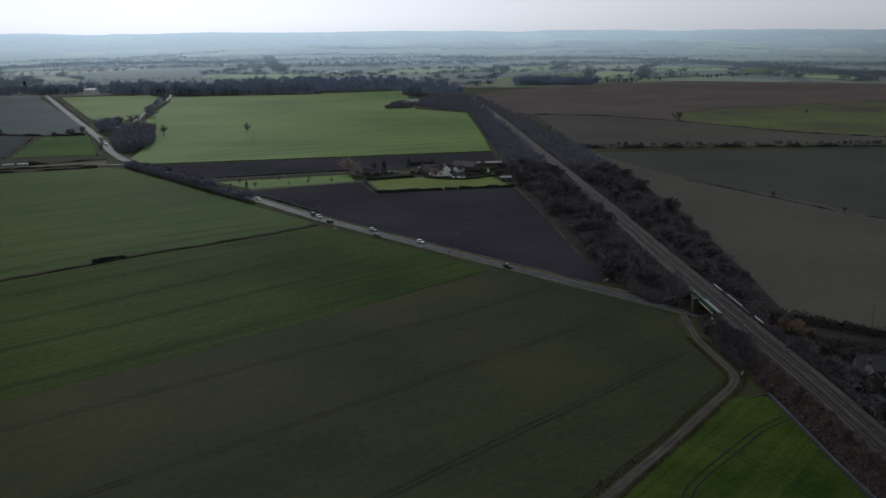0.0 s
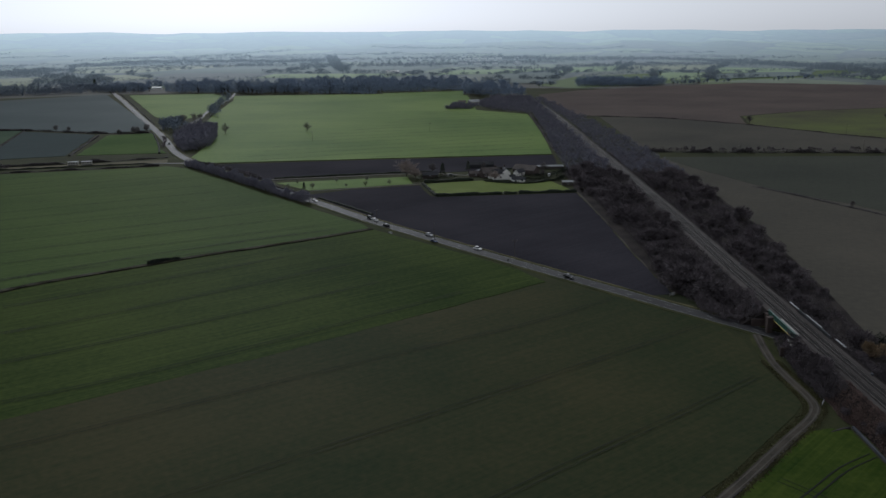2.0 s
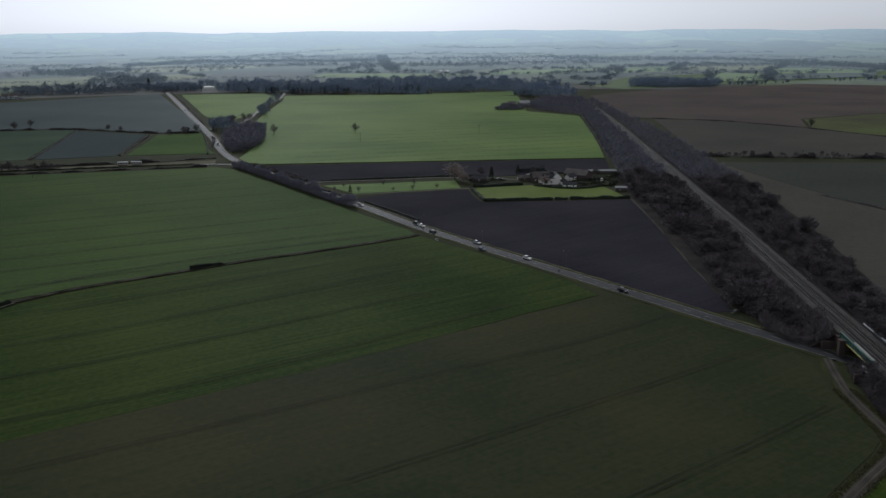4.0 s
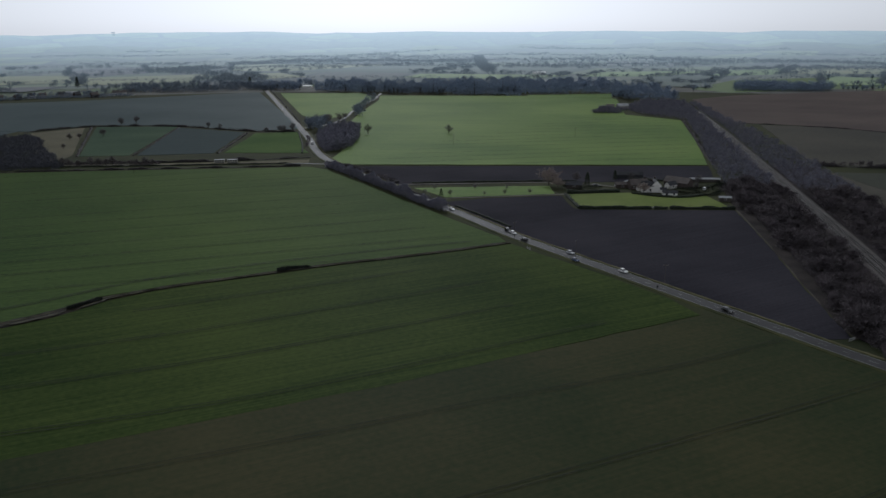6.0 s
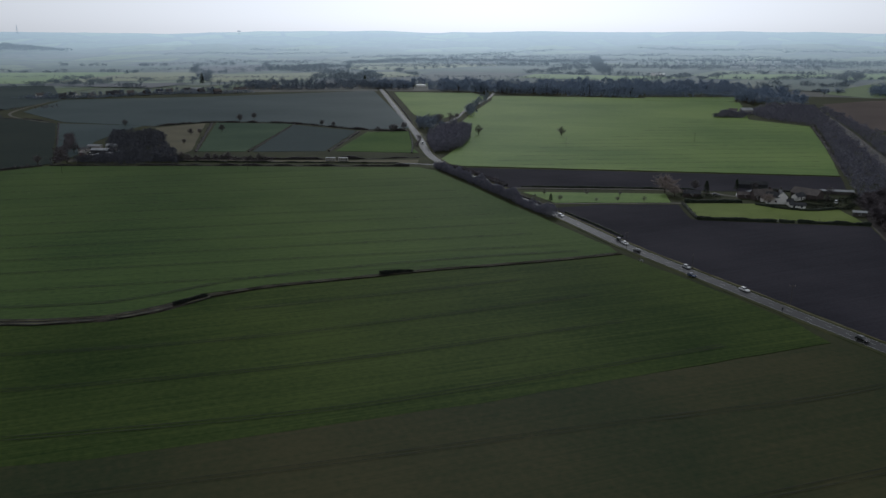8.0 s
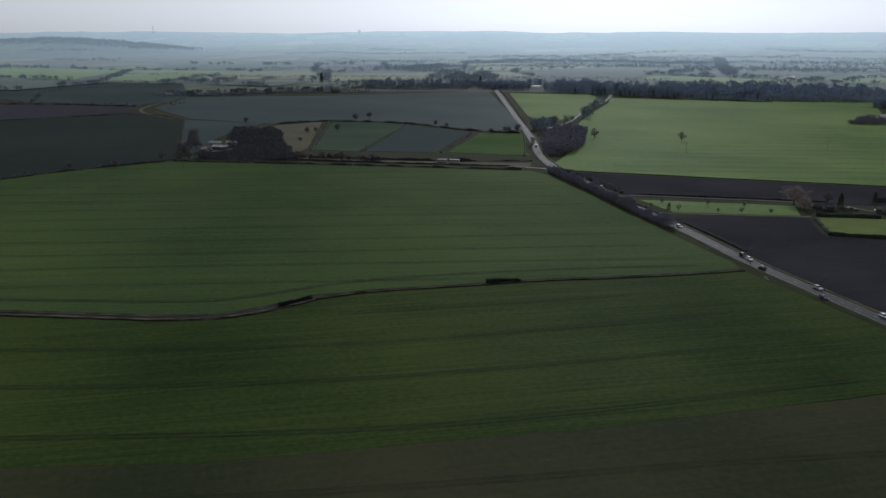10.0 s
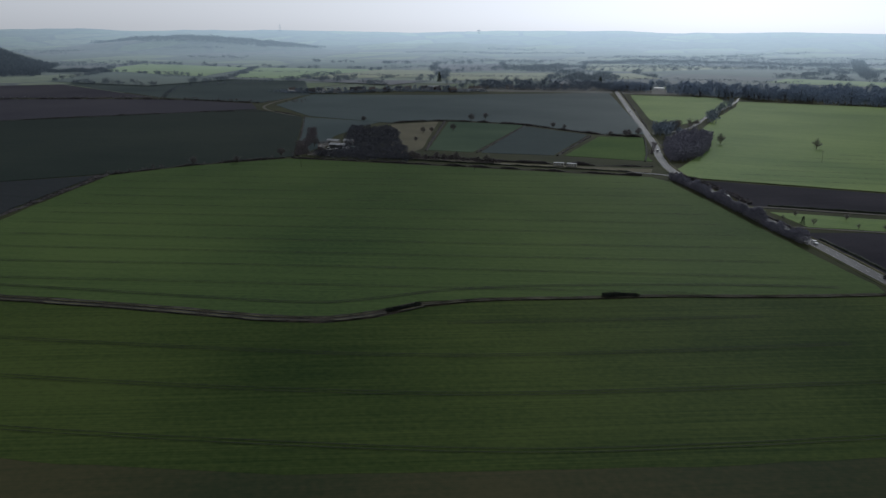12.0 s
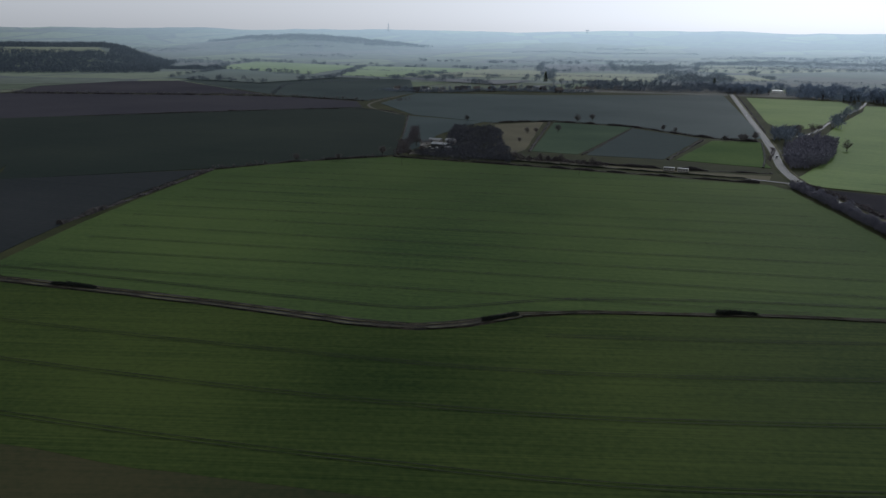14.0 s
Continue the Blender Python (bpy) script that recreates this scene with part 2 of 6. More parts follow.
def sides(p):
    """Unit vectors to the right of a line."""
    t = np.gradient(p, axis=0)
    t /= np.maximum(np.hypot(t[:, 0], t[:, 1]), 1e-6)[:, None]
    return np.c_[t[:, 1], -t[:, 0]]


def sweep(name, pts, profile, material, step=5.0, lift=None, ragged=0.0, parent=None, label="", cap=False):
    """A profile of (offset, height) swept along a line; lift gives the base height at (x, y)."""
    p = resample(pts, step)
    n = sides(p)
    verts, faces, k = [], [], len(profile)
    for i in range(len(p)):
        base = lift(p[i][0], p[i][1]) if lift else 0.0
        for j, (o, h) in enumerate(profile):
            o2 = o
            if ragged and j in (0, k - 1, 1, k - 2):
                o2 += ragged * noise.noise(Vector((p[i][0] * 0.15, p[i][1] * 0.15, j * 3.1)))
            verts.append((p[i][0] + n[i][0] * o2, p[i][1] + n[i][1] * o2, base + h))
    for i in range(len(p) - 1):
        for j in range(k - 1):
            a = i * k + j
            faces.append((a, a + 1, a + k + 1, a + k))
    if cap:
        faces += [tuple(range(k)), tuple((len(p) - 1) * k + j for j in range(k))]
    return piece(name, verts, faces, material, parent, label)


FIELDS = []


def field(name, pts, material, label, z=0.12, ragged=0.9):
    """A field: a low slab of crop or soil with uneven edges."""
    z += 0.006 * len(FIELDS)
    FIELDS.append(name)
    ring = []
    for a, b in zip(pts, pts[1:] + pts[:1]):
        n = max(1, int(math.dist(a, b) / 9))
        for i in range(n):
            x, y = a[0] + (b[0] - a[0]) * i / n, a[1] + (b[1] - a[1]) * i / n
            ring.append((x + ragged * noise.noise((x * 0.06, y * 0.06, 0)), y + ragged * noise.noise((x * 0.06, y * 0.06, 9)), z))
    bm = bmesh.new()
    top = bm.faces.new([bm.verts.new(v) for v in ring])
    if top.normal.z < 0 or sum(a[0] * b[1] - b[0] * a[1] for a, b in zip(pts, pts[1:] + pts[:1])) < 0:
        top.normal_flip()
    down = bmesh.ops.extrude_face_region(bm, geom=[top])
    bmesh.ops.translate(bm, vec=(0, 0, -z - 0.05), verts=[v for v in down["geom"] if isinstance(v, bmesh.types.BMVert)])
    bmesh.ops.triangulate(bm, faces=bm.faces[:])
    bmesh.ops.recalc_face_normals(bm, faces=bm.faces[:])
    return tagged(part(name, bm, material, None), label, "field", kind="structure")


def prism(verts, faces, p0, p1, r0, r1, n=4):
    """A tapered limb from p0 to p1."""
    p0, p1 = Vector(p0), Vector(p1)
    d = (p1 - p0).normalized()
    u = d.orthogonal().normalized()
    w = d.cross(u)
    b = len(verts)
    for p, r in ((p0, r0), (p1, r1)):
        for i in range(n):
            a = 2 * math.pi * i / n
            verts.append(p + (u * math.cos(a) + w * math.sin(a)) * r)
    for i in range(n):
        j = (i + 1) % n
        faces.append((b + i, b + j, b + n + j, b + n + i))


def sliver(verts, faces, p, d, length, width, r):
    side = Vector((r.gauss(0, 1), r.gauss(0, 1), r.gauss(0, 1))).cross(d)
    if side.length < 1e-4:
        return
    side = side.normalized() * width
    b = len(verts)
    verts.extend((p - side, p + side, p + d * length))
    faces.append((b, b + 1, b + 2))


def bare_tree(height, spread, seed, twig_mat, label, twigs=950, name="bare_tree", low=0.28):
    """A leafless tree: tapered trunk, limbs in an uneven spread, twigs at their ends."""
    r = random.Random(seed)
    tree = tagged(new(name), label, "tree")
    tv, tf, cv, cf = [], [], [], []
    fork = height * low
    lean = Vector((r.uniform(-0.05, 0.05), r.uniform(-0.05, 0.05), 1))
    prism(tv, tf, (0, 0, -0.3), lean * fork, height * 0.032, height * 0.023, 7)
    tips = []
    n = r.randint(8, 10)
    for i in range(n):
        a = 2 * math.pi * (i + r.uniform(-0.3, 0.3)) / n
        out = spread * r.uniform(0.4, 0.8)
        p0 = lean * fork * r.uniform(0.7, 1.3)
        p1 = Vector((math.cos(a) * out, math.sin(a) * out, height * r.uniform(0.36, 0.78)))
        prism(tv, tf, p0, p1, height * 0.014, height * 0.007, 5)
        for k in range(5):
            q0 = p0.lerp(p1, r.uniform(0.4, 1.0))
            q1 = q0 + Vector((r.gauss(0, 0.28) * spread + math.cos(a) * spread * 0.22, r.gauss(0, 0.28) * spread + math.sin(a) * spread * 0.22, height * r.uniform(-0.06, 0.24)))
            prism(cv, cf, q0, q1, height * 0.006, height * 0.003, 3)
            tips.append((q0, q1))
    p1 = Vector((r.gauss(0, 0.1), r.gauss(0, 0.1), height * 0.86))
    prism(tv, tf, lean * fork, p1, height * 0.018, height * 0.006, 5)
    tips += [(lean * fork, p1)] * 8
    for k in range(twigs):
        if k % 5 < 2:
            q0, q1 = r.choice(tips)
            p = q0.lerp(q1, r.uniform(0.35, 1.05))
            d = (q1 - q0).normalized()
        else:
            d = Vector((r.gauss(0, 1), r.gauss(0, 1), r.gauss(0, 1))).normalized()
            out = r.uniform(0.35, 1.0) * (0.82 + 0.7 * noise.noise(d * 2.2 + Vector((seed, 0, 0))))
            p = Vector((d.x * spread * 0.85 * out, d.y * spread * 0.85 * out, height * (0.57 + 0.4 * d.z * out)))
        d = (d + Vector((r.gauss(0, 0.7), r.gauss(0, 0.7), r.gauss(0.15, 0.6)))).normalized()
        sliver(cv, cf, p, d, height * r.uniform(0.06, 0.16), height * r.uniform(0.006, 0.013), r)
    piece("trunk", tv, tf, BARK, tree)
    piece("crown", cv, cf, twig_mat, tree)
    return tree


def thorn_bush(height, spread, seed, material, label, n=1050, name="bush"):
    """A dense leafless bush: arching stems and many fine twigs, broken outline."""
    r = random.Random(seed)
    v, f, sv, sf = [], [], [], []
    lobes = [(Vector((r.gauss(0, 0.45) * spread, r.gauss(0, 0.45) * spread, height * r.uniform(0.22, 0.66))), r.uniform(0.35, 0.6)) for _ in range(7)]
    for c, s in lobes:
        prism(sv, sf, (c.x * 0.2, c.y * 0.2, -0.2), c, height * 0.02, height * 0.008, 4)
        for _ in range(n // 7):
            d = Vector((r.gauss(0, 1), r.gauss(0, 1), r.gauss(0.15, 0.8))).normalized()
            p = c + Vector((d.x * spread, d.y * spread, d.z * height * 0.6)) * s * r.uniform(0.3, 1.0)
            p.z = max(p.z, 0.05)
            d = (d + Vector((r.gauss(0, 0.5), r.gauss(0, 0.5), r.gauss(0.35, 0.4)))).normalized()
            sliver(v, f, p, d, height * r.uniform(0.12, 0.26), height * r.uniform(0.012, 0.028), r)
    bush = tagged(new(name), label, "bush")
    piece("stem", sv, sf, BARK, bush)
    piece("crown", v, f, material, bush)
    return bush


def conifer(height, spread, seed, label, name="conifer_tree"):
    r = random.Random(seed)
    tv, tf, v, f = [], [], [], []
    prism(tv, tf, (0, 0, -0.3), (0, 0, height * 0.95), height * 0.025, height * 0.004, 6)
    for i in range(900):
        h = r.random() ** 0.8
        out = spread * (1 - h) ** 0.8 * r.uniform(0.25, 1.0) * (0.8 + 0.3 * math.sin(h * 31))
        a = r.uniform(0, 2 * math.pi)
        p = Vector((math.cos(a) * out, math.sin(a) * out, height * (0.06 + 0.92 * h)))
        d = Vector((math.cos(a), math.sin(a), r.uniform(-0.4, 0.5))).normalized()
        sliver(v, f, p, d, height * r.uniform(0.05, 0.1), height * r.uniform(0.012, 0.025), r)
    tree = tagged(new(name), label, "tree")
    piece("trunk", tv, tf, BARK, tree)
    piece("foliage", v, f, EVERGREEN, tree)
    return tree


USED = set()


def plant(proto, x, y, size=1.0, z=0.0, label="", group="", tall=1.0):
    """Puts a tree or bush at a place: the first use moves the made one, later uses copy it."""
    m = pose(x, y, z, 0, 0, rnd.uniform(0, 360)) @ Matrix.Diagonal((size, size, size * tall, 1))
    if proto.name in USED:
        ob = copy_thing(proto, m)
        ob.scale = (size, size, size * tall)
    else:
        USED.add(proto.name)
        ob = proto
        ob.matrix_basis = m
    return tagged(ob, label, group=group)


def hedge(pts, height, width, label, material=None, base=0.0, twigs=5, name="hedge", lift=None):
    """A hedge: an uneven bank of twigs along a line, fuzzy at the edges."""
    r = random.Random(int(abs(pts[0][0] * 7 + pts[0][1] * 3)))
    p = resample(pts, 1.6)
    n = sides(p)
    v, f = [], []
    prof = [(-0.5, 0.0), (-0.46, 0.55), (-0.2, 0.95), (0.2, 0.95), (0.46, 0.55), (0.5, 0.0)]
    for i in range(len(p)):
        g = 0.82 + 0.5 * noise.noise((p[i][0] * 0.12, p[i][1] * 0.12, 4)) + r.uniform(-0.1, 0.1)
        if material is BARE_HEDGE:  # unkempt: gaps and tall clumps
            g = max(0.12, 0.6 + 1.1 * noise.noise((p[i][0] * 0.07, p[i][1] * 0.07, 4)) + r.uniform(-0.2, 0.2))
        z0 = base + (lift(p[i][0], p[i][1]) if lift else 0)
        for o, h in prof:
            o2 = o * width * (0.85 + 0.3 * g) + r.uniform(-0.12, 0.12) * width
            v.append(Vector((p[i][0] + n[i][0] * o2, p[i][1] + n[i][1] * o2, z0 + h * height * g)))
    for i in range(len(p) - 1):
        for j in range(5):
            a = i * 6 + j
            f.append((a, a + 1, a + 7, a + 6))
        tufts = twigs
        if material is BARE_HEDGE:
            tufts = int(twigs * max(0.3, 1.8 + 4.5 * noise.noise((p[i][0] * 0.07, p[i][1] * 0.07, 4))))
        for _ in range(tufts):
            o, h = r.uniform(-0.5, 0.5), r.uniform(0.4, 1.0)
            z0 = base + (lift(p[i][0], p[i][1]) if lift else 0)
            q = Vector((p[i][0] + n[i][0] * o * width, p[i][1] + n[i][1] * o * width, z0 + h * height * 0.9)) + Vector((r.uniform(-0.8, 0.8), r.uniform(-0.8, 0.8), 0))
            d = Vector((r.gauss(0, 0.6), r.gauss(0, 0.6), 1)).normalized()
            sliver(v, f, q, d, min(height, 2.5) * r.uniform(0.2, 0.5), min(height, 2.5) * r.uniform(0.02, 0.05), r)
    last = (len(p) - 1) * 6
    f += [(0, 1, 2, 3, 4, 5), tuple(last + k for k in range(6))]
    ob = piece(name, v, f, material or HEDGE)
    return tagged(ob, label, "hedge", kind="stuff")


def inside(x, y, poly):
    c = False
    for (x1, y1), (x2, y2) in zip(poly, poly[1:] + poly[:1]):
        if (y1 > y) != (y2 > y) and x < (x2 - x1) * (y - y1) / (y2 - y1) + x1:
            c = not c
    return c


def woodland(name, places, height, material, label, seed=1, lift=None, twigs=90):
    """Many trees that nobody could count, as one piece of growth: a trunk and a ragged crown each."""
    r = random.Random(seed)
    v, f = [], []
    for x, y in places:
        h = height * r.uniform(0.6, 1.2)
        z = lift(x, y) if lift else 0.0
        s = h * r.uniform(0.28, 0.45)
        prism(v, f, (x, y, z - 0.3), (x + r.gauss(0, 0.3), y, z + h * 0.6), h * 0.03, h * 0.012, 4)
        for _ in range(twigs):
            d = Vector((r.gauss(0, 1), r.gauss(0, 1), r.gauss(0.2, 0.9))).normalized()
            k = r.uniform(0.2, 0.95)
            q = Vector((x + d.x * s * k, y + d.y * s * k, z + h * 0.6 + d.z * h * 0.36 * k))
            d = (d + Vector((r.gauss(0, 0.5), r.gauss(0, 0.5), r.gauss(0.2, 0.4)))).normalized()
            sliver(v, f, q, d, h * r.uniform(0.12, 0.26), h * r.uniform(0.015, 0.035), r)
    ob = piece(name, v, f, material)
    return tagged(ob, label, "woodland", kind="stuff")


def thicket(name, places, height, material, label, size=1.0, lift=None, seed=1, each=3, lump=0.09):
    """A tangle of bare growth over an area: upright and leaning twigs up to an uneven top."""
    r = random.Random(seed)
    v, f = [], []
    for x, y in places:
        z = lift(x, y) if lift else 0.0
        h = height * max(0.25, 0.72 + 0.75 * noise.noise((x * lump, y * lump, seed)) + 0.35 * noise.noise((x * lump * 3.3, y * lump * 3.3, seed + 3)))
        for _ in range(each):
            q = Vector((x + r.gauss(0, 0.4) * size, y + r.gauss(0, 0.4) * size, z + h * r.random() ** 0.6 * 0.9))
            d = Vector((r.gauss(0, 0.7), r.gauss(0, 0.7), r.gauss(0.6, 0.6))).normalized()
            sliver(v, f, q, d, size * r.uniform(0.8, 1.8), size * r.uniform(0.08, 0.2), r)
    return tagged(piece(name, v, f, material), label, "scrub", kind="stuff")


def scatter(poly, n, seed):
    r = random.Random(seed)
    xs, ys = [q[0] for q in poly], [q[1] for q in poly]
    out = []
    while len(out) < n:
        x, y = r.uniform(min(xs), max(xs)), r.uniform(min(ys), max(ys))
        if inside(x, y, poly):
            out.append((x, y))
    return out


def open_ground(places):
    """Leaves out the clearing before the white shed and the grass strip above the pasture."""
    strip = [(-195, 1300), (-60, 1342), (-66, 1440), (-205, 1392)]
    return [(x, y) for x, y in places if not inside(x, y, strip) and not (abs(x + 0.4107 * y) < 15 and y < 1512)]


def along(pts, n, wide, seed):
    r = random.Random(seed)
    p = resample(pts, 2.0)
    out = []
    for _ in range(n):
        i = r.randrange(len(p))
        out.append((p[i][0] + r.uniform(-wide, wide), p[i][1] + r.uniform(-wide, wide)))
    return out


# ---- ground, far country and hills ----
def patchwork(name, tints=None, edge_tint=(0.025, 0.028, 0.024), soft=0.03):
    """Far farmland: fields of one colour each, parted by dark hedges."""
    m = bpy.data.materials.new(name)
    m.use_nodes = True
    nt = m.node_tree
    bsdf = nt.nodes["Principled BSDF"]
    place = nt.nodes.new("ShaderNodeNewGeometry").outputs["Position"]
    flat = nt.nodes.new("ShaderNodeMapping")
    flat.inputs["Scale"].default_value = (0.0052, 0.0035, 0.0)
    flat.inputs["Rotation"].default_value = (0, 0, 0.5)
    nt.links.new(place, flat.inputs["Vector"])
    cell = nt.nodes.new("ShaderNodeTexVoronoi")
    edge = nt.nodes.new("ShaderNodeTexVoronoi")
    edge.feature = "DISTANCE_TO_EDGE"
    for n in (cell, edge):
        n.inputs["Scale"].default_value = 1.0
        nt.links.new(flat.outputs[0], n.inputs["Vector"])
    pick = nt.nodes.new("ShaderNodeSeparateColor")
    nt.links.new(cell.outputs["Color"], pick.inputs[0])
    ramp = nt.nodes.new("ShaderNodeValToRGB")
    ramp.color_ramp.interpolation = "CONSTANT"
    cols = tints or [(0.045, 0.06, 0.042), (0.06, 0.09, 0.042), (0.05, 0.052, 0.046), (0.085, 0.12, 0.05), (0.05, 0.07, 0.042), (0.08, 0.09, 0.058)]
    ramp.color_ramp.elements[0].color = (*cols[0], 1)
    ramp.color_ramp.elements[1].position, ramp.color_ramp.elements[1].color = 0.9, (*cols[-1], 1)
    for i, c in enumerate(cols[1:-1]):
        e = ramp.color_ramp.elements.new(0.18 * (i + 1))
        e.color = (*c, 1)
    nt.links.new(pick.outputs[0], ramp.inputs[0])
    near = nt.nodes.new("ShaderNodeMapRange")
    near.inputs["From Min"].default_value, near.inputs["From Max"].default_value = 0.4 * soft, soft
    nt.links.new(edge.outputs["Distance"], near.inputs["Value"])
    grain = nt.nodes.new("ShaderNodeTexNoise")
    grain.inputs["Scale"].default_value, grain.inputs["Detail"].default_value = 0.03, 6
    nt.links.new(place, grain.inputs["Vector"])
    dim = nt.nodes.new("ShaderNodeMapRange")
    dim.inputs["To Min"].default_value, dim.inputs["To Max"].default_value = 0.35, 1.65
    nt.links.new(grain.outputs["Fac"], dim.inputs["Value"])
    hedge_mix = nt.nodes.new("ShaderNodeMix")
    hedge_mix.data_type = "RGBA"
    hedge_mix.inputs["A"].default_value = (*edge_tint, 1)
    nt.links.new(near.outputs[0], hedge_mix.inputs["Factor"])
    nt.links.new(ramp.outputs[0], hedge_mix.inputs["B"])
    mult = nt.nodes.new("ShaderNodeVectorMath")
    mult.operation = "SCALE"
    nt.links.new(hedge_mix.outputs["Result"], mult.inputs[0])
    nt.links.new(dim.outputs[0], mult.inputs["Scale"])
    nt.links.new(mult.outputs[0], bsdf.inputs["Base Color"])
    bsdf.inputs["Roughness"].default_value = 0.9
    bsdf.inputs["Specular IOR Level"].default_value = 0.2
    return m


def disc(name, radii, turns, height, material, start=0.0, end=360.0):
    v, f = [], []
    for rad in radii:
        for i in range(turns + 1):
            a = radians(start + (end - start) * i / turns)
            x, y = math.sin(a) * rad, math.cos(a) * rad
            v.append((x, y, height(x, y, rad)))
    w = turns + 1
    for k in range(len(radii) - 1):
        for i in range(turns):
            a = k * w + i
            f.append((a, a + w, a + w + 1, a + 1))
    return piece(name, v, f, material)


def bump_hill(x, y, cx, cy, rx, ry, h, turn=0.0):
    c, s = math.cos(radians(turn)), math.sin(radians(turn))
    u, w = ((x - cx) * c + (y - cy) * s) / rx, (-(x - cx) * s + (y - cy) * c) / ry
    return h * math.exp(-(u * u + w * w) * 1.5)


def ease(k):
    k = max(0.0, min(1.0, k))
    return k * k * (3 - 2 * k)


def hill_axes(x, y):
    """Place on the western hill: along its ridge from the steep end, and back from its foot."""
    return -0.56 * (x + 1925) - 0.83 * (y - 1080), -0.83 * (x + 1925) + 0.56 * (y - 1080)


def land(x, y):
    """Height of the ground: level near by, a wooded hill with a steep end to the west."""
    s, d = hill_axes(x, y)
    h = 44 * ease((s + 10) / 170) * ease((d + 190) / 360) * (1 - ease((d - 420) / 500))
    return h if h > 0.4 else 0.0


GROUND = patchwork("farmland")
ground = disc("ground", [0.5, 60, 200, 500, 900, 1300, 1500, 1600, 1700, 1800, 1900, 2000, 2100, 2200, 2300, 2450, 2600, 2800, 3200, 3800, 4850], 180, lambda x, y, rad: land(x, y) if rad < 1750 else -4.0, GROUND)
ground.data.materials.append(MIXED)
for face in ground.data.polygons:  # rough grass near by, field patchwork far off
    face.material_index = 1 if math.hypot(face.center.x, face.center.y) < 1500 else 0
tagged(ground, "patchwork of winter fields reaching the horizon", "ground", kind="structure")


def far_height(x, y):
    """Height of the far country: three ranges of hills, each behind the last, over level land."""
    rad, a = math.hypot(x, y), math.atan2(x, y)
    top = 0.2
    for inner, outer, low, high, seed in ((2600, 3300, 2, 16, 1), (3100, 3950, 14, 50, 2), (3700, 4750, 72, 100, 3)):
        if rad > inner:
            k = min(1.0, (rad - inner) / (outer - inner))
            n = 0.5 + 0.55 * noise.noise((a * 5.0, seed * 3.7, 0)) + 0.3 * noise.noise((a * 17.0, seed * 1.3, 5)) + 0.12 * noise.noise((a * 60.0, seed * 2.3, 8))
            crest = low + (high - low) * max(0.0, min(1.0, n))
            fall = 1.0 if rad < outer else max(0.0, 1 - (rad - outer) / 500)
            top = max(top, -1.0 + (crest + 1) * k ** 1.2 * fall)
    top = max(top, bump_hill(x, y, -2950, 2250, 620, 300, 58, 40), bump_hill(x, y, -1650, 3850, 330, 200, 34, -22))
    return top


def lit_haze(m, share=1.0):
    """Adds emission that stands in for lit haze on the far backdrop of plain and hills, more than a kilometre and a
    half off.
    """
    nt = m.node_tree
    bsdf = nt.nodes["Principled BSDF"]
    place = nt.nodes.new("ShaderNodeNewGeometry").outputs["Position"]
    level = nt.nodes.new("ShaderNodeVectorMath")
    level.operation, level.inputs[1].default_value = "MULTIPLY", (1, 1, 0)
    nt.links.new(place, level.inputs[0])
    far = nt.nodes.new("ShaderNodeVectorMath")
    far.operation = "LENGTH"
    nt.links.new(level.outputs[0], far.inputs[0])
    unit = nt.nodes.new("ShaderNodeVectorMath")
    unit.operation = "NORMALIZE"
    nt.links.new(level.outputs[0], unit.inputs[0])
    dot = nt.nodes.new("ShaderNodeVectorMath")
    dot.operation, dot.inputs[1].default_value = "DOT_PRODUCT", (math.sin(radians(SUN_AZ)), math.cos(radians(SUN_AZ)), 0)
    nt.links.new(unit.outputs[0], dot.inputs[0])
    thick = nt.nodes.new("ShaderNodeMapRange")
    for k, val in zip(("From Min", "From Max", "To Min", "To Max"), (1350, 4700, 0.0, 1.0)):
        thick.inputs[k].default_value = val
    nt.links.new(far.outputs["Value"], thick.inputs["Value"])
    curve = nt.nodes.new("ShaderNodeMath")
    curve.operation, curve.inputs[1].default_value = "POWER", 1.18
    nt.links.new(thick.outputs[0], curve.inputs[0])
    # the painted haze brightens towards the sun's bearing
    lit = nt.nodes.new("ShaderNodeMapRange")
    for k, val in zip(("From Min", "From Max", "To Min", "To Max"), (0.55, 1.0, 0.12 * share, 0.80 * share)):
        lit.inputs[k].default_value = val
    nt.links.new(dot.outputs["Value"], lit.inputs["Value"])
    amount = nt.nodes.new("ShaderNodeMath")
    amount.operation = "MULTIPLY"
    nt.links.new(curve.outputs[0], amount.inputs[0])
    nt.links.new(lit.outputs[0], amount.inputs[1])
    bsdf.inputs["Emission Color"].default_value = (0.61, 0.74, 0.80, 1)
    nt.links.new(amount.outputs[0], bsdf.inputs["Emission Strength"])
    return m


# Far land: haze is painted on as emission.
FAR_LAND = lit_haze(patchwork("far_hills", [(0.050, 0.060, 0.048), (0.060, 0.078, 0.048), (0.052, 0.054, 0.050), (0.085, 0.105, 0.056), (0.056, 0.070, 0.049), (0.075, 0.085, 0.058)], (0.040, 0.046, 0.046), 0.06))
# Far trees glow faintly: haze is put into their emission.
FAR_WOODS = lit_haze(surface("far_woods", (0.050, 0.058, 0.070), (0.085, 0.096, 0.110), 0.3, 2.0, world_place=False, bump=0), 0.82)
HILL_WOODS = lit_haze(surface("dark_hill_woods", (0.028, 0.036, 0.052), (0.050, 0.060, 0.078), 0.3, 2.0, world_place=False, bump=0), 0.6)
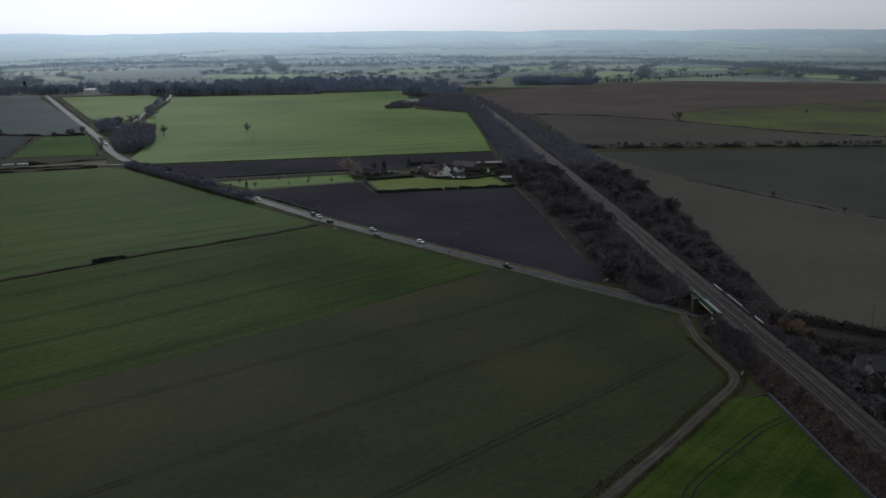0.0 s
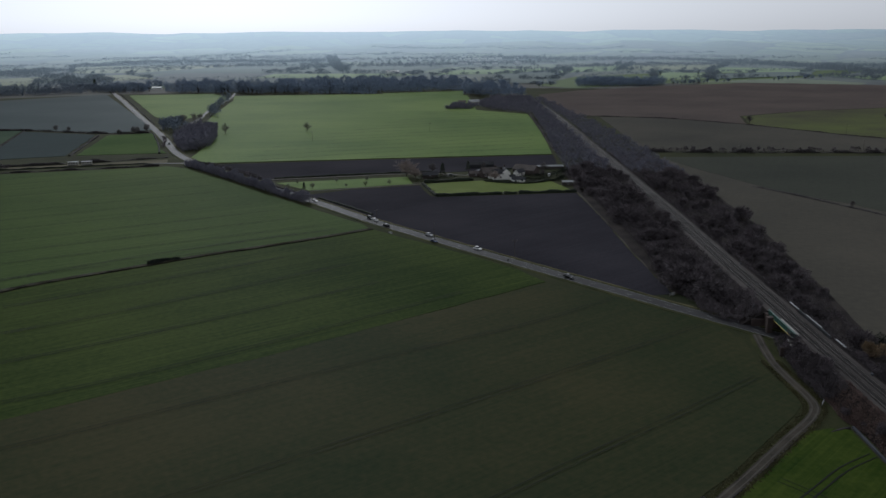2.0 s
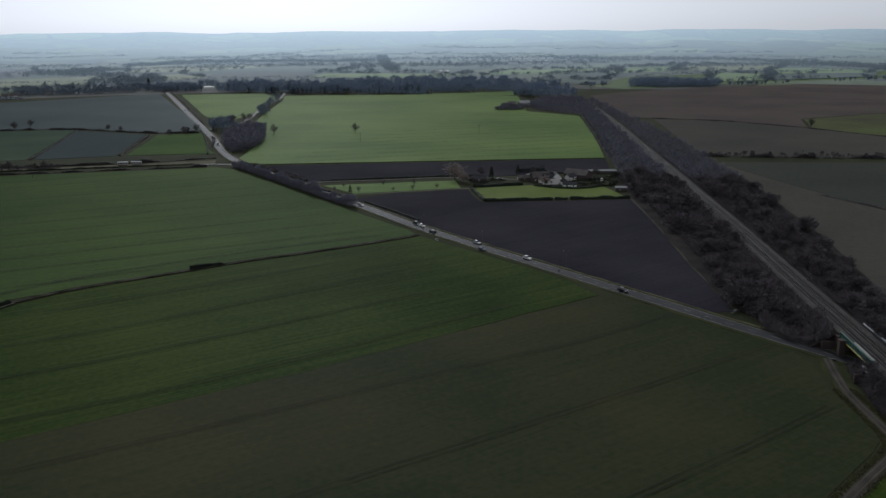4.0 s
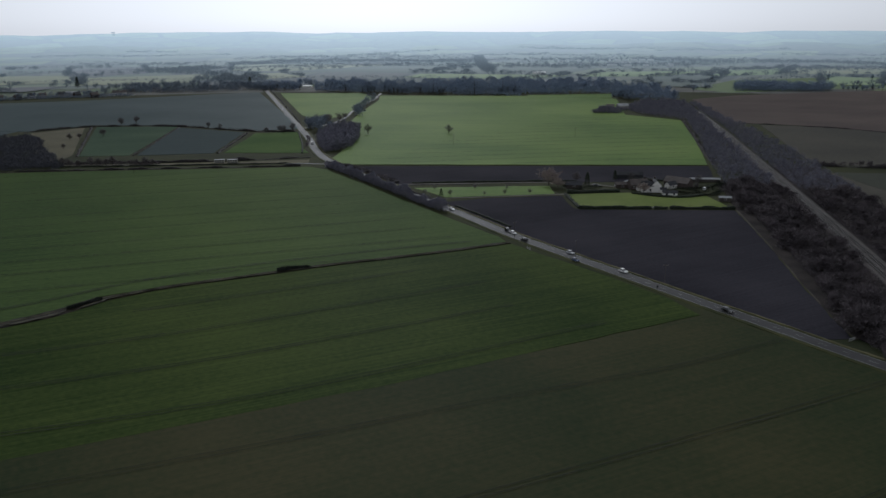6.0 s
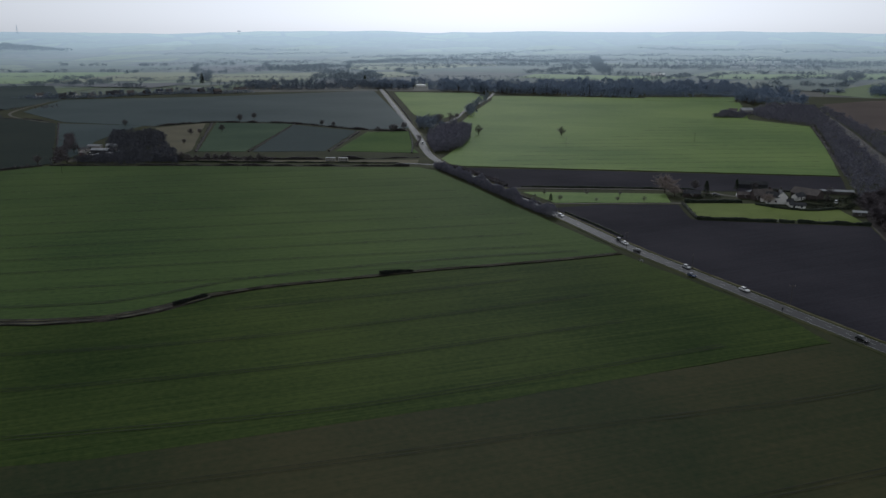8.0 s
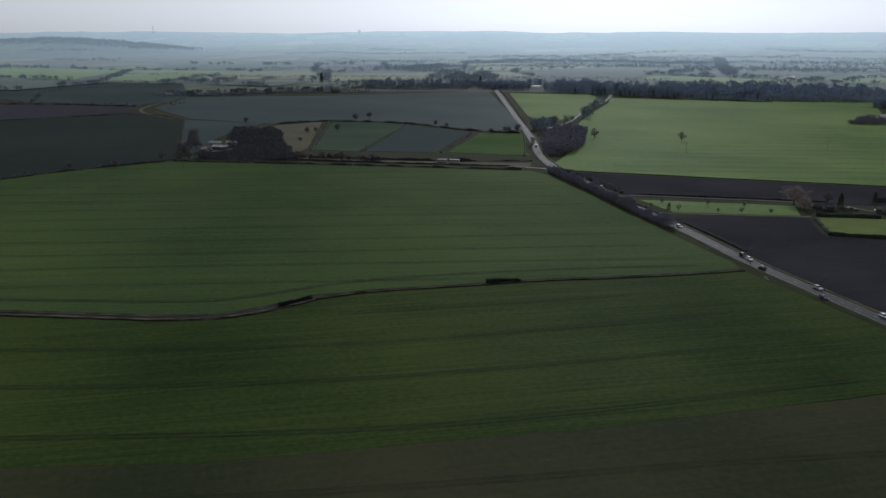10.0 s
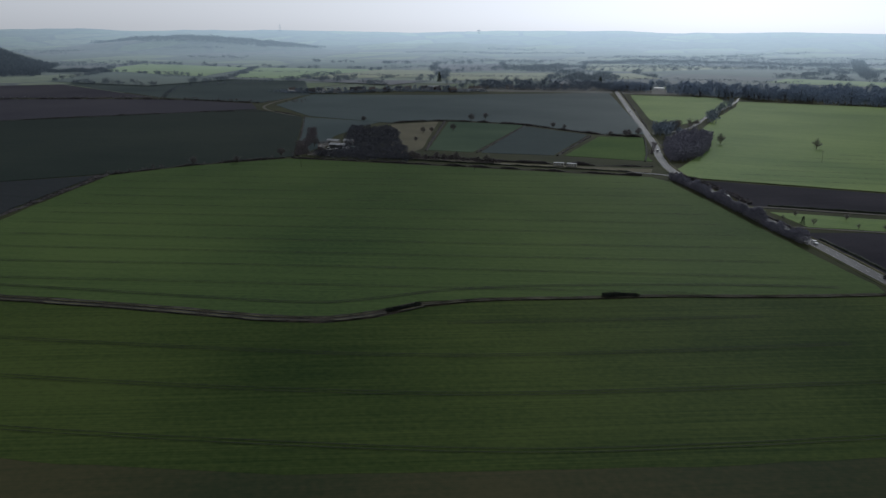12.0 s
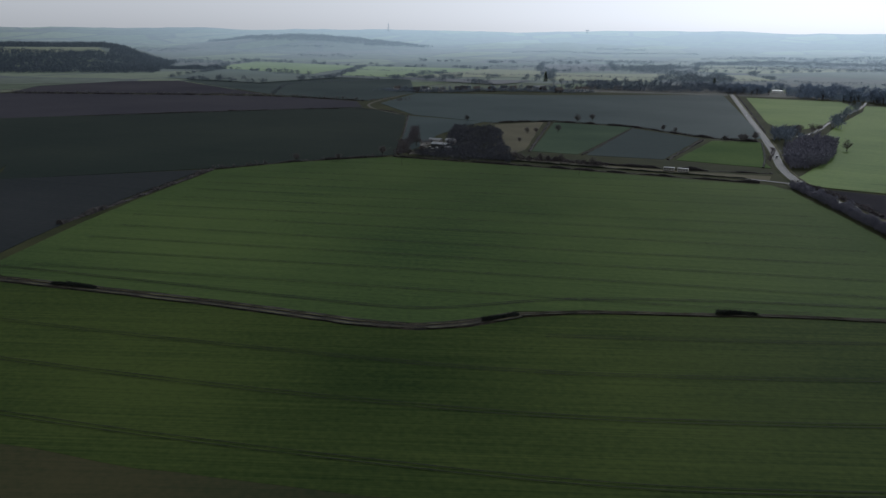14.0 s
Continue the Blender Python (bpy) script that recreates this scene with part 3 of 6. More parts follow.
# Far buildings and masts carry the same emission as stand-in haze.
FAR_WALL = lit_haze(surface("hazed_far_walls", (0.22, 0.22, 0.22), (0.34, 0.34, 0.33), 0.3, 2.0, bump=0))
FAR_ROOF = lit_haze(surface("hazed_far_roofs", (0.1, 0.1, 0.1), (0.17, 0.17, 0.17), 0.3, 2.0, bump=0))
FAR_STEEL = lit_haze(surface("hazed_far_steel", (0.15, 0.16, 0.17), (0.25, 0.26, 0.27), 0.3, 2.0, bump=0), 0.6)
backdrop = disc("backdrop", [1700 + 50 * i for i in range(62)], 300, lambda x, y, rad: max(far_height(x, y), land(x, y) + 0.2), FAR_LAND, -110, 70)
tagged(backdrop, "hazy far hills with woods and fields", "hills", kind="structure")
# Far fields: haze is painted as emission, with base colours raised for it.
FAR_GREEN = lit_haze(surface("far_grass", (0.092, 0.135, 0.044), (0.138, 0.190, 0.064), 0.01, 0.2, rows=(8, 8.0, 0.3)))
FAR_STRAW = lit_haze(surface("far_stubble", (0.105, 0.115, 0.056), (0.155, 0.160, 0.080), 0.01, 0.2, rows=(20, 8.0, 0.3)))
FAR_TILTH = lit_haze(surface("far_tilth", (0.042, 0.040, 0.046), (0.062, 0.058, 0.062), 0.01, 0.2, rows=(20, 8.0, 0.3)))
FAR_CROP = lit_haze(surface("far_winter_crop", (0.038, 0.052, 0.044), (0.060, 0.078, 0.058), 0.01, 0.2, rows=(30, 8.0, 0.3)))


def far_field(corners, material, label, lift=0.9, n=16):
    """A far field laid over the lie of the land between four corners."""
    v, f = [], []
    (ax, ay), (bx, by), (cx, cy), (dx, dy) = corners
    for j in range(n + 1):
        for i in range(n + 1):
            p, q = i / n, j / n
            x = (ax * (1 - p) + bx * p) * (1 - q) + (dx * (1 - p) + cx * p) * q
            y = (ay * (1 - p) + by * p) * (1 - q) + (dy * (1 - p) + cy * p) * q
            x, y = x + 9 * noise.noise((x * 0.008, y * 0.008, 3)), y + 14 * noise.noise((x * 0.008, y * 0.008, 7))
            v.append((x, y, max(far_height(x, y), land(x, y)) + lift))
    for j in range(n):
        for i in range(n):
            k = j * (n + 1) + i
            f.append((k, k + 1, k + n + 2, k + n + 1))
    return tagged(piece("far_field", v, f, material), label, "field", kind="structure")


FAR_PLOTS = (
    ([(-1044, 2031), (-896, 2059), (-724, 2480), (-1254, 2446)], FAR_STRAW, "pale far stubble beyond the village"),
    ([(-896, 2040), (-560, 2010), (-500, 2450), (-724, 2480)], FAR_CROP, "dim far crop beyond the wood"),
    ([(-931, 1890), (-797, 1723), (-740, 1790), (-870, 1960)], FAR_STRAW, "narrow pale stubble beside far trees"),
    ([(-524, 1823), (-270, 1800), (-184, 1978), (-536, 1990)], FAR_GREEN, "bright far grass behind the wood"),
    ([(-524, 2020), (-200, 2010), (-150, 2330), (-480, 2330)], FAR_CROP, "dim far crop"),
    ([(-160, 1926), (-2, 1951), (176, 2240), (-120, 2140)], FAR_GREEN, "bright far grass near the town"),
    ([(-37, 1777), (102, 1758), (162, 2083), (-2, 1940)], FAR_CROP, "dim far crop beside the railway"),
    ([(-20, 1640), (100, 1600), (110, 1745), (-30, 1760)], FAR_CROP, "rough far meadow beside the railway"),
    ([(110, 1990), (270, 2090), (357, 2470), (180, 2270)], FAR_GREEN, "bright far grass beyond lone trees"),
    ([(280, 2100), (520, 2150), (620, 2440), (360, 2470)], FAR_STRAW, "pale far grass below the dark wood"),
    ([(292, 1690), (399, 1737), (455, 1931), (354, 2081)], FAR_GREEN, "green meadow beyond the square wood"),
    ([(410, 1750), (640, 1850), (720, 2060), (470, 1935)], FAR_CROP, "dim meadow behind hedgerow trees"),
    ([(460, 1960), (690, 2020), (768, 2140), (540, 2250)], FAR_GREEN, "bright meadow before the dark wood"),
    ([(680, 1849), (707, 1735), (799, 1560), (852, 1850)], FAR_GREEN, "green shoulder of the brown field"),
    ([(-1427, 1222), (-1310, 1275), (-1421, 1700), (-1727, 1561)], FAR_GREEN, "pale green far field west of the village"),
    ([(-1310, 1290), (-1130, 1509), (-1271, 1760), (-1430, 1690)], FAR_STRAW, "pale stubble beyond the village"),
    ([(-1271, 1701), (-1174, 1877), (-1406, 2207), (-1522, 2039)], FAR_TILTH, "brown tilled far field"),
    ([(-1044, 1434), (-889, 1574), (-1012, 1884), (-1204, 1667)], FAR_STRAW, "pale stubble behind the church"),
    ([(-1290, 1240), (-1030, 1260), (-1050, 1410), (-1290, 1270)], FAR_TILTH, "brown strip behind the village"),
    ([(-1727, 1571), (-1430, 1710), (-1540, 2030), (-1900, 1900)], FAR_CROP, "dim far crop"),
    ([(-1570, 910), (-1330, 960), (-1380, 1190), (-1800, 1180)], FAR_CROP, "dim green far field below the hill"),
    ([(-1870, 1190), (-1500, 1200), (-1720, 1540), (-2150, 1500)], FAR_GREEN, "pale green field behind the hill"),
)
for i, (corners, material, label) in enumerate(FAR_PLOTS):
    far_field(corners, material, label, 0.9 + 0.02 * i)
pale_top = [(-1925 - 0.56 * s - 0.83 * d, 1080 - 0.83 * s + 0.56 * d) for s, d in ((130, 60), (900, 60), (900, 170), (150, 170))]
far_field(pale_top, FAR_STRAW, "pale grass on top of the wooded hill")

# ---- fields ----
field_edge = [(18, 344), (-38, 292), (-76, 257), (-114, 225), (-154, 192), (-200, 163), (-236, 145), (-330, 100), (-480, 40)]
ditch_line = [(-560, 95), (-470, 148), (-382, 195), (-311, 232), (-268, 252), (-240, 264), (-222, 276), (-213, 290), (-206, 310), (-190, 331), (-166, 351), (-138, 377), (-109, 398), (-86, 417), (-67, 434)]
ditch_near = [(x + 2.5, y - 2.5) if x < -195 else (x + 1.2, y - 1.2) for x, y in ditch_line]
ditch_far = [(x - 3.0, y + 3.0) if x < -195 else (x - 1.3, y + 1.3) for x, y in ditch_line]
field("crop_field", [(18, 342), (40, 330), (60, 310), (75, 297), (80, 282), (79.8, 262), (81.6, 245), (82.6, 236), (82.2, 230), (78.5, 223.5), (70, 213), (61.5, 202.5), (53, 191.5), (39, 175.5), (29, 163.5), (3, 117), (-60, 40), (-160, -120), (-480, -120)] + field_edge[::-1][:-1], THIN_CROP, "thin winter crop showing brown soil between the rows")
field("wheat_field", field_edge + ditch_near + [(-50, 417), (-33, 402), (-15, 385), (8, 361)], WHEAT_NEAR, "young green wheat with paired wheel ruts", 0.14)
field("wheat_field", ditch_far[::-1][:-2] + [(-402, 196), (-453, 256), (-498, 315), (-557, 401), (-548, 462), (-519, 533), (-432, 568), (-361, 594), (-294, 617), (-254, 634), (-236, 624), (-218, 604), (-190, 574), (-154, 533), (-130, 506), (-110, 484), (-74, 446)], WHEAT_FAR, "large field of young green wheat beyond the ditch", 0.14)
field("ploughed_field", [(-122, 524), (-98, 543), (-62, 558), (-55, 561), (-44, 524), (-40, 521), (46, 538), (51, 536), (57, 462), (62, 392), (67, 345), (66, 330), (58, 328), (45, 342), (20, 368), (-12, 400), (-40, 430), (-68, 458)], PLOUGH, "dark bare ploughed field between road and railway")
field("farm_lawn", [(-51, 566), (-42, 530), (44, 547), (33, 581), (10, 572), (-14, 580)], LAWN, "bright mown lawn inside a clipped hedge", 0.16)
field("paddock", [(-152, 566), (-66, 594), (-60, 566), (-124, 540)], PASTURE, "grass paddock with young trees", 0.14)
field("ploughed_strip", [(-224, 643), (41, 703), (42, 640), (-71, 604), (-158, 575), (-196, 592)], PLOUGH, "dark ploughed strip below the pasture")
field("pasture", [(-250, 660), (-226, 652), (41, 709), (40, 780), (38, 861), (30, 1041), (-34, 1095), (-40, 1180), (-55, 1340), (-175, 1372), (-422, 1330), (-395, 1240), (-356, 1040), (-336, 955), (-284, 838), (-264, 748), (-255, 690)], PASTURE, "bright green pasture lit by the low sun")
field("pasture", [(-195, 1385), (-66, 1435), (-62, 1350), (-185, 1325)], PASTURE, "strip of grass below the wood", 0.2)
field("pasture", [(-597, 1340), (-470, 1375), (-418, 1290), (-396, 1180), (-366, 1020), (-372, 950), (-420, 1010)], PASTURE, "triangle of green grass beside the road")
field("ploughed_field", [(125, 690), (370, 705), (560, 700), (420, 420), (160, 255), (124, 285), (119, 342), (121, 460), (122, 540)], DIM_CROP, "wide dull winter crop beside the railway")
field("crop_field", [(140, 640), (174, 549), (203, 509), (238, 439), (300, 396), (420, 421), (562, 702), (370, 707), (127, 692)], DIM_GREEN, "dull green crop beyond a ragged hedge", 0.2)
field("crop_field", [(120, 728), (382, 727), (700, 735), (640, 800), (406, 778), (339, 822), (259, 928), (184, 996), (112, 1010)], DIM_CROP, "dull green crop below the brown field", 0.12)
field("tilled_field", [(75, 1030), (184, 1003), (259, 936), (275, 1020), (375, 1088), (612, 1171), (857, 1600), (630, 1735), (300, 1560), (122, 1440), (54, 1350)], BROWN, "broad brown tilled field rising behind the railway")
field("crop_field", [(262, 932), (339, 828), (406, 784), (640, 806), (900, 1000), (840, 1500), (612, 1168), (375, 1085), (278, 1016)], BROWN_GREEN, "patchy green crop on brown soil")
field("pasture", [(60, 1570), (122, 1500), (297, 1622), (660, 1830), (948, 2188), (756, 2095), (352, 1993), (151, 1853)], PASTURE_FAR, "green pasture beyond a hedge with trees")
field("rough_field", [(-524, 548), (-744, 768), (-640, 785), (-625, 735), (-590, 660), (-548, 600)], SLATE_CROP, "dim rough field behind the yard")
# small enclosures by the caravans and the yard
field("meadow", [(-613, 772), (-593, 830), (-470, 645), (-462, 615), (-480, 612)], STRAW, "pale brown rough meadow")
field("meadow", [(-462, 643), (-584, 838), (-500, 862), (-424, 656)], MEADOW_DIM, "green meadow inside thin hedges")
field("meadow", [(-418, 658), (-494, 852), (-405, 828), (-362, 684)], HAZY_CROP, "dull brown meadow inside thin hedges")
field("meadow", [(-354, 688), (-390, 822), (-353, 842), (-300, 730), (-283, 704)], MEADOW_BRIGHT, "small bright green meadow by the road bend")
field("caravan_field", [(-449, 600), (-372, 624), (-326, 641), (-268, 668), (-262, 652), (-372, 613), (-446, 590)], STRAW, "strip of pale grass with caravans")
field("crop_field", [(-888, 855), (-985, 1020), (-828, 1140), (-645, 1362), (-362, 872), (-403, 838), (-500, 872), (-600, 852), (-624, 785), (-746, 780)], SLATE_CROP, "wide winter crop with haze in its colour")
field("crop_field", [(-620, 275), (-564, 404), (-552, 462), (-524, 545), (-744, 766), (-859, 796), (-974, 501), (-738, 331)], SHADE_CROP, "dark winter crop behind the hedge")
field("crop_field", [(-734, 335), (-970, 505), (-1040, 400), (-760, 250), (-640, 280)], SHADE_CROP, "dim green crop beyond the hedge")
field("tilled_field", [(-408, 192), (-460, 252), (-506, 312), (-563, 396), (-622, 272), (-800, 190), (-700, 40), (-572, 98), (-470, 155)], TILTH, "dark tilled field beyond the wheat hedge")
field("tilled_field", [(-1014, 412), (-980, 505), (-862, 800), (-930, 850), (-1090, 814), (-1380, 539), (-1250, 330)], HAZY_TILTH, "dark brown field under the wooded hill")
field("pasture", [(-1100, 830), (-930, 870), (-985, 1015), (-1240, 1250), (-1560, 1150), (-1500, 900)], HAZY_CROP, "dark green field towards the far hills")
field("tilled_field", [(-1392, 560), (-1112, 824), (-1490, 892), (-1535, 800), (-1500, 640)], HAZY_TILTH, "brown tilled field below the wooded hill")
field("scrub_floor", [(91, 296), (68, 331), (65, 345), (60, 400), (52, 500), (46, 560), (44, 640), (80, 640), (86, 540), (92, 380)], LITTER, "brown leaf litter under the railway scrub")
field("scrub_floor", [(104, 264), (121, 266), (127, 333), (133, 453), (131, 610), (120, 720), (88, 720), (96, 500), (101, 340)], LITTER, "brown leaf litter under the railway scrub")
field("scrub_floor", [(112, 264), (121, 288), (162, 259), (210, 268), (230, 240), (150, 236)], LITTER, "dark leaf litter beside the lane")
field("scrub_floor", [(105, 262), (114, 262), (136, 250), (165, 240), (170, 170), (112, 160), (108, 215)], LITTER, "dark leaf litter round the brick house")
field("meadow", [(90, 216.5), (85, 217), (79, 214.5), (67, 199.5), (52, 181), (40, 166), (24, 146), (30, 60), (88, 100), (91.8, 170), (91, 195)], LUSH, "lush green corner of grass with wheel ruts", 0.14)


def ruts(pts, parent_label, gap=1.9, wide=0.32):
    """A pair of wheel ruts through a crop."""
    rut = tagged(new("wheel_ruts"), parent_label, "wheel ruts", kind="structure")
    for o in (-gap / 2, gap / 2):
        sweep("rut", pts, [(o - wide / 2, 0.4), (o, 0.42), (o + wide / 2, 0.4)], RUT, 4.0, ragged=0.15, parent=rut)
    return rut


for line in ([(-186, 300), (-146, 334), (-99, 376)], [(-420, 130), (-306, 190), (-235, 231), (-172, 270), (-117, 318), (-67, 366)], [(-380, 118), (-273, 175), (-209, 212), (-148, 252), (-105, 289), (-50, 340)], [(-340, 105), (-237, 159), (-183, 191), (-125, 228), (-88, 258), (-15, 328)]):
    ruts(line, "paired dark wheel ruts through green wheat")
def tramlines(poly, angle, gap, first, count, label, wide, margin=14):
    """Parallel pairs of wheel ruts across a field, stopping short of its edges."""
    c, k = math.cos(radians(angle)), math.sin(radians(angle))
    for i in range(count):
        off = first + gap * i
        run = [(c * u - k * off, k * u + c * off) for u in np.arange(-900, 900, 6.0)]
        run = [q for q in run if inside(q[0], q[1], poly) and all(inside(q[0] + margin * dx, q[1] + margin * dy, poly) for dx, dy in ((c, k), (-c, -k)))]
        if len(run) > 8:
            bend = 3.0 * math.sin(i * 1.7)
            ruts([run[0], (run[len(run) // 2][0] - k * bend, run[len(run) // 2][1] + c * bend), run[-1]], label, wide=wide)


WHEAT_PLOT = [(-470, 150), (-382, 197), (-311, 235), (-268, 255), (-240, 268), (-215, 292), (-206, 314), (-166, 356), (-109, 402), (-74, 440), (-110, 478), (-150, 530), (-218, 604), (-254, 630), (-294, 617), (-361, 594), (-432, 568), (-519, 533), (-548, 462), (-557, 401), (-498, 315), (-402, 196)]
PASTURE_PLOT = [(-226, 654), (41, 711), (40, 780), (38, 861), (30, 1041), (-34, 1090), (-100, 1120), (-120, 1000), (-150, 900), (-200, 800)]
ruts([(-480, 160), (-356, 226), (-301, 254), (-240, 285), (-226, 302), (-211, 330), (-183, 360), (-120, 410), (-85, 432)], "curved wheel ruts along the ditch through wheat", wide=0.45)
tramlines(WHEAT_PLOT, 33.5, 25, 395, 14, "faint wheel ruts through green wheat", 0.3)
tramlines(PASTURE_PLOT, 26, 24, 660, 16, "faint wheel ruts across green pasture", 0.45, 10)
for line in ([(45, 325), (10, 292), (-19, 272), (-49, 250), (-120, 195), (-230, 120)], [(72, 297), (30, 260), (6, 240), (-15, 222), (-90, 160), (-180, 90)], [(76, 250), (47, 222), (20, 198), (-30, 150)]):
    ruts(line, "dark wheel ruts through thin crop", wide=0.22)
ruts([(90, 203), (80, 196), (71, 186), (61, 176), (52, 165), (44, 130)], "wheel ruts curving through lush grass", wide=0.38)
ruts([(64, 190), (71, 183), (78, 172), (82, 160)], "faint wheel ruts crossing lush grass", wide=0.18)

# ---- ditch between the wheat fields ----
ditch = tagged(new("ditch"), "dark winding ditch with bare earth banks", "ditch", kind="structure")
for stretch, w in ((ditch_line[:9], 1.0), (ditch_line[8:], 0.5)):  # broad and bare in the west, a thin grassy line towards the road
    sweep("bank", stretch, [(-3.3 * w, 0.05), (-2.4 * w, 0.46), (-1.2 * w, 0.3), (0, 0.2), (1.2 * w, 0.32), (2.4 * w, 0.54), (3.3 * w, 0.05)], DITCH, 2.5, ragged=1.0 * w, parent=ditch)
    # the dark strands paint the banks' shadow lines as thin strips
    for o, top, strand in ((-2.7, 0.6, MUD), (-2.0, 0.58, BRAMBLE_SHADE), (-1.2, 0.56, DRY_GRASS), (0.7, 0.5, BRAMBLE_SHADE), (1.5, 0.58, MUD), (2.2, 0.64, DRY_GRASS), (2.8, 0.6, BRAMBLE_SHADE)):
        sweep("gully" if strand is BRAMBLE_SHADE else "ridge", stretch, [((o - 0.22) * w, top - 0.03), (o * w, top), ((o + 0.22) * w, top - 0.03)], strand, 2.0, ragged=0.8 * w, parent=ditch)
    sweep("channel", stretch, [(-0.9 * w, 0.24), (-0.2 * w, 0.2), (0.5 * w, 0.24)], RUT, 3.0, ragged=0.4 * w, parent=ditch)

# ---- roads ----
main_road = [(-760, 1600), (-690, 1472), (-560, 1235), (-445, 1023), (-360, 868), (-318, 790), (-289, 730), (-258, 675), (-222, 630), (-180, 583), (-130, 524), (-104, 494), (-69, 451), (-42, 423), (-12, 392), (19, 360), (41, 338), (61, 317), (77, 301), (87, 291), (93, 285)]


def road(name, pts, wide, label, lines=True, verge=2.2, surf=None):
    way = tagged(new(name), label, "road", kind="structure")
    h = wide / 2
    sweep("verge", pts, [(-h - verge, 0.02), (-h - verge * 0.8, 0.2), (-h + 0.1, 0.2), (h - 0.1, 0.2), (h + verge * 0.8, 0.2), (h + verge, 0.02)], VERGE, 4.0, ragged=0.8, parent=way)
    if lines:
        sweep("grass_edge", pts, [(-h - verge, 0.1), (-h - verge + 0.3, 0.42), (-h - verge + 0.9, 0.42), (-h - verge + 1.2, 0.1)], DRY_GRASS, 4.0, ragged=0.7, parent=way)
    sweep("carriageway", pts, [(-h, 0.22), (-h * 0.5, 0.27), (0, 0.29), (h * 0.5, 0.27), (h, 0.22)], surf or ASPHALT, 3.0, parent=way)
    if lines:
        p = resample(pts, 3.0)
        n = sides(p)
        v, f = [], []
        for i in range(0, len(p) - 2, 3):
            b = len(v)
            for q, m in ((p[i], n[i]), (p[i + 1], n[i + 1])):
                v += [(q[0] - m[0] * 0.06, q[1] - m[1] * 0.06, 0.3), (q[0] + m[0] * 0.06, q[1] + m[1] * 0.06, 0.3)]
            f.append((b, b + 1, b + 3, b + 2))
        tagged(piece("centre_dashes", v, f, PAINT_LINE, way), "broken white centre line", kind="stuff")
        for o in (-h + 0.35, h - 0.35):
            sweep("edge_line", pts, [(o - 0.07, 0.255), (o + 0.07, 0.255)], PAINT_LINE, 3.0, parent=way)
    return way


road("road", main_road, 6.6, "grey two-lane country road with white lines")
road("lane", [(91, 287), (96, 282), (106, 274), (118, 265), (134, 257), (170, 246)], 4.6, "dim country lane beyond the railway bridge", False, 1.5)
road("lane", [(-360, 880), (-345, 912), (-352, 980), (-372, 1056), (-390, 1152), (-414, 1293), (-440, 1390)], 3.6, "narrow grey lane leaving the road", False, 1.2)
road("lane", [(-234, 646), (-262, 650), (-326, 630), (-400, 606), (-470, 585), (-519, 560)], 3.4, "narrow lane along the wheat field", False, 1.0)
road("farm_drive", [(-168, 568), (-160, 579), (-120, 590), (-73, 606), (-40, 606), (-20, 597)], 3.0, "pale gravel drive to the farm", False, 0.8, GRAVEL)
road("farm_track", [(-134, 533), (-122, 537), (-98, 547), (-62, 562), (-52, 566)], 2.4, "pale track along the paddock", False, 0.6, GRAVEL)
road("farm_track", [(86, 286), (83.5, 262), (85.3, 243), (86.3, 234), (85.4, 228), (81, 221), (73, 211.5), (64.5, 200.5), (56, 189.5), (42, 173), (32, 161), (8, 115)], 2.8, "muddy gravel track curving round the field", False, 1.2, MUD)
for o in (-0.75, 0.75):
    tagged(sweep("wheel_rut", [(86, 286), (83.5, 262), (85.3, 243), (86.3, 234), (85.4, 228), (81, 221), (73, 211.5), (64.5, 200.5), (56, 189.5), (42, 173), (32, 161), (8, 115)], [(o - 0.2, 0.29), (o, 0.31), (o + 0.2, 0.29)], GRAVEL, 3.0, ragged=0.25), "pale worn wheel rut in the muddy track", "wheel rut", kind="structure")
road("farm_track", [(47, 548), (56, 463), (61, 392), (66, 345), (68, 330)], 1.6, "worn path along the railway scrub", False, 0.3, MUD)
road("yard_lane", [(-520, 556), (-533, 590), (-550, 630)], 3.5, "pale lane into the yard", False, 0.6, GRAVEL)
road("lane", [(-760, 770), (-850, 800), (-905, 850), (-985, 1005), (-1030, 1010)], 3.6, "winding lane towards the village", False, 1.0, GRAVEL)
# ---- railway on its bank ----
rail_line = [(112, -200), (107, 60), (102.5, 177), (101.5, 217), (99.5, 246), (98, 279), (96, 321), (93.5, 366), (91, 446), (86.5, 555), (79, 740), (65, 985), (50, 1160), (34, 1300), (-20, 1480)]


def rail_height(x, y):
    return 5.6 if y < 380 else max(1.2, 5.6 - (y - 380) * 0.011)


def cut(line, lo, hi):
    p = resample(line, 4.0)
    return [tuple(q) for q in p if lo <= q[1] <= hi]


railway = tagged(new("railway"), "double railway track on a ballast bank", "railway", kind="structure")
for lo, hi, west in ((-200, 269, 9.2), (294, 1480, 15)):
    sweep("embankment", cut(rail_line, lo, hi), [(-west, -6.2), (-5.2, -0.4), (5.2, -0.4), (15, -6.2)], LITTER, 6.0, rail_height, parent=railway, cap=True)
sweep("ballast", cut(rail_line, -200, 1480), [(-5.0, -0.45), (-4.2, 0.0), (4.2, 0.0), (5.0, -0.45)], BALLAST, 5.0, rail_height, parent=railway)
for o in (-2.45, -1.0, 1.0, 2.45):
    sweep("rail", cut(rail_line, -200, 1480), [(o - 0.07, 0.05), (o - 0.05, 0.2), (o + 0.05, 0.2), (o + 0.07, 0.05)], STEEL, 5.0, rail_height, parent=railway)
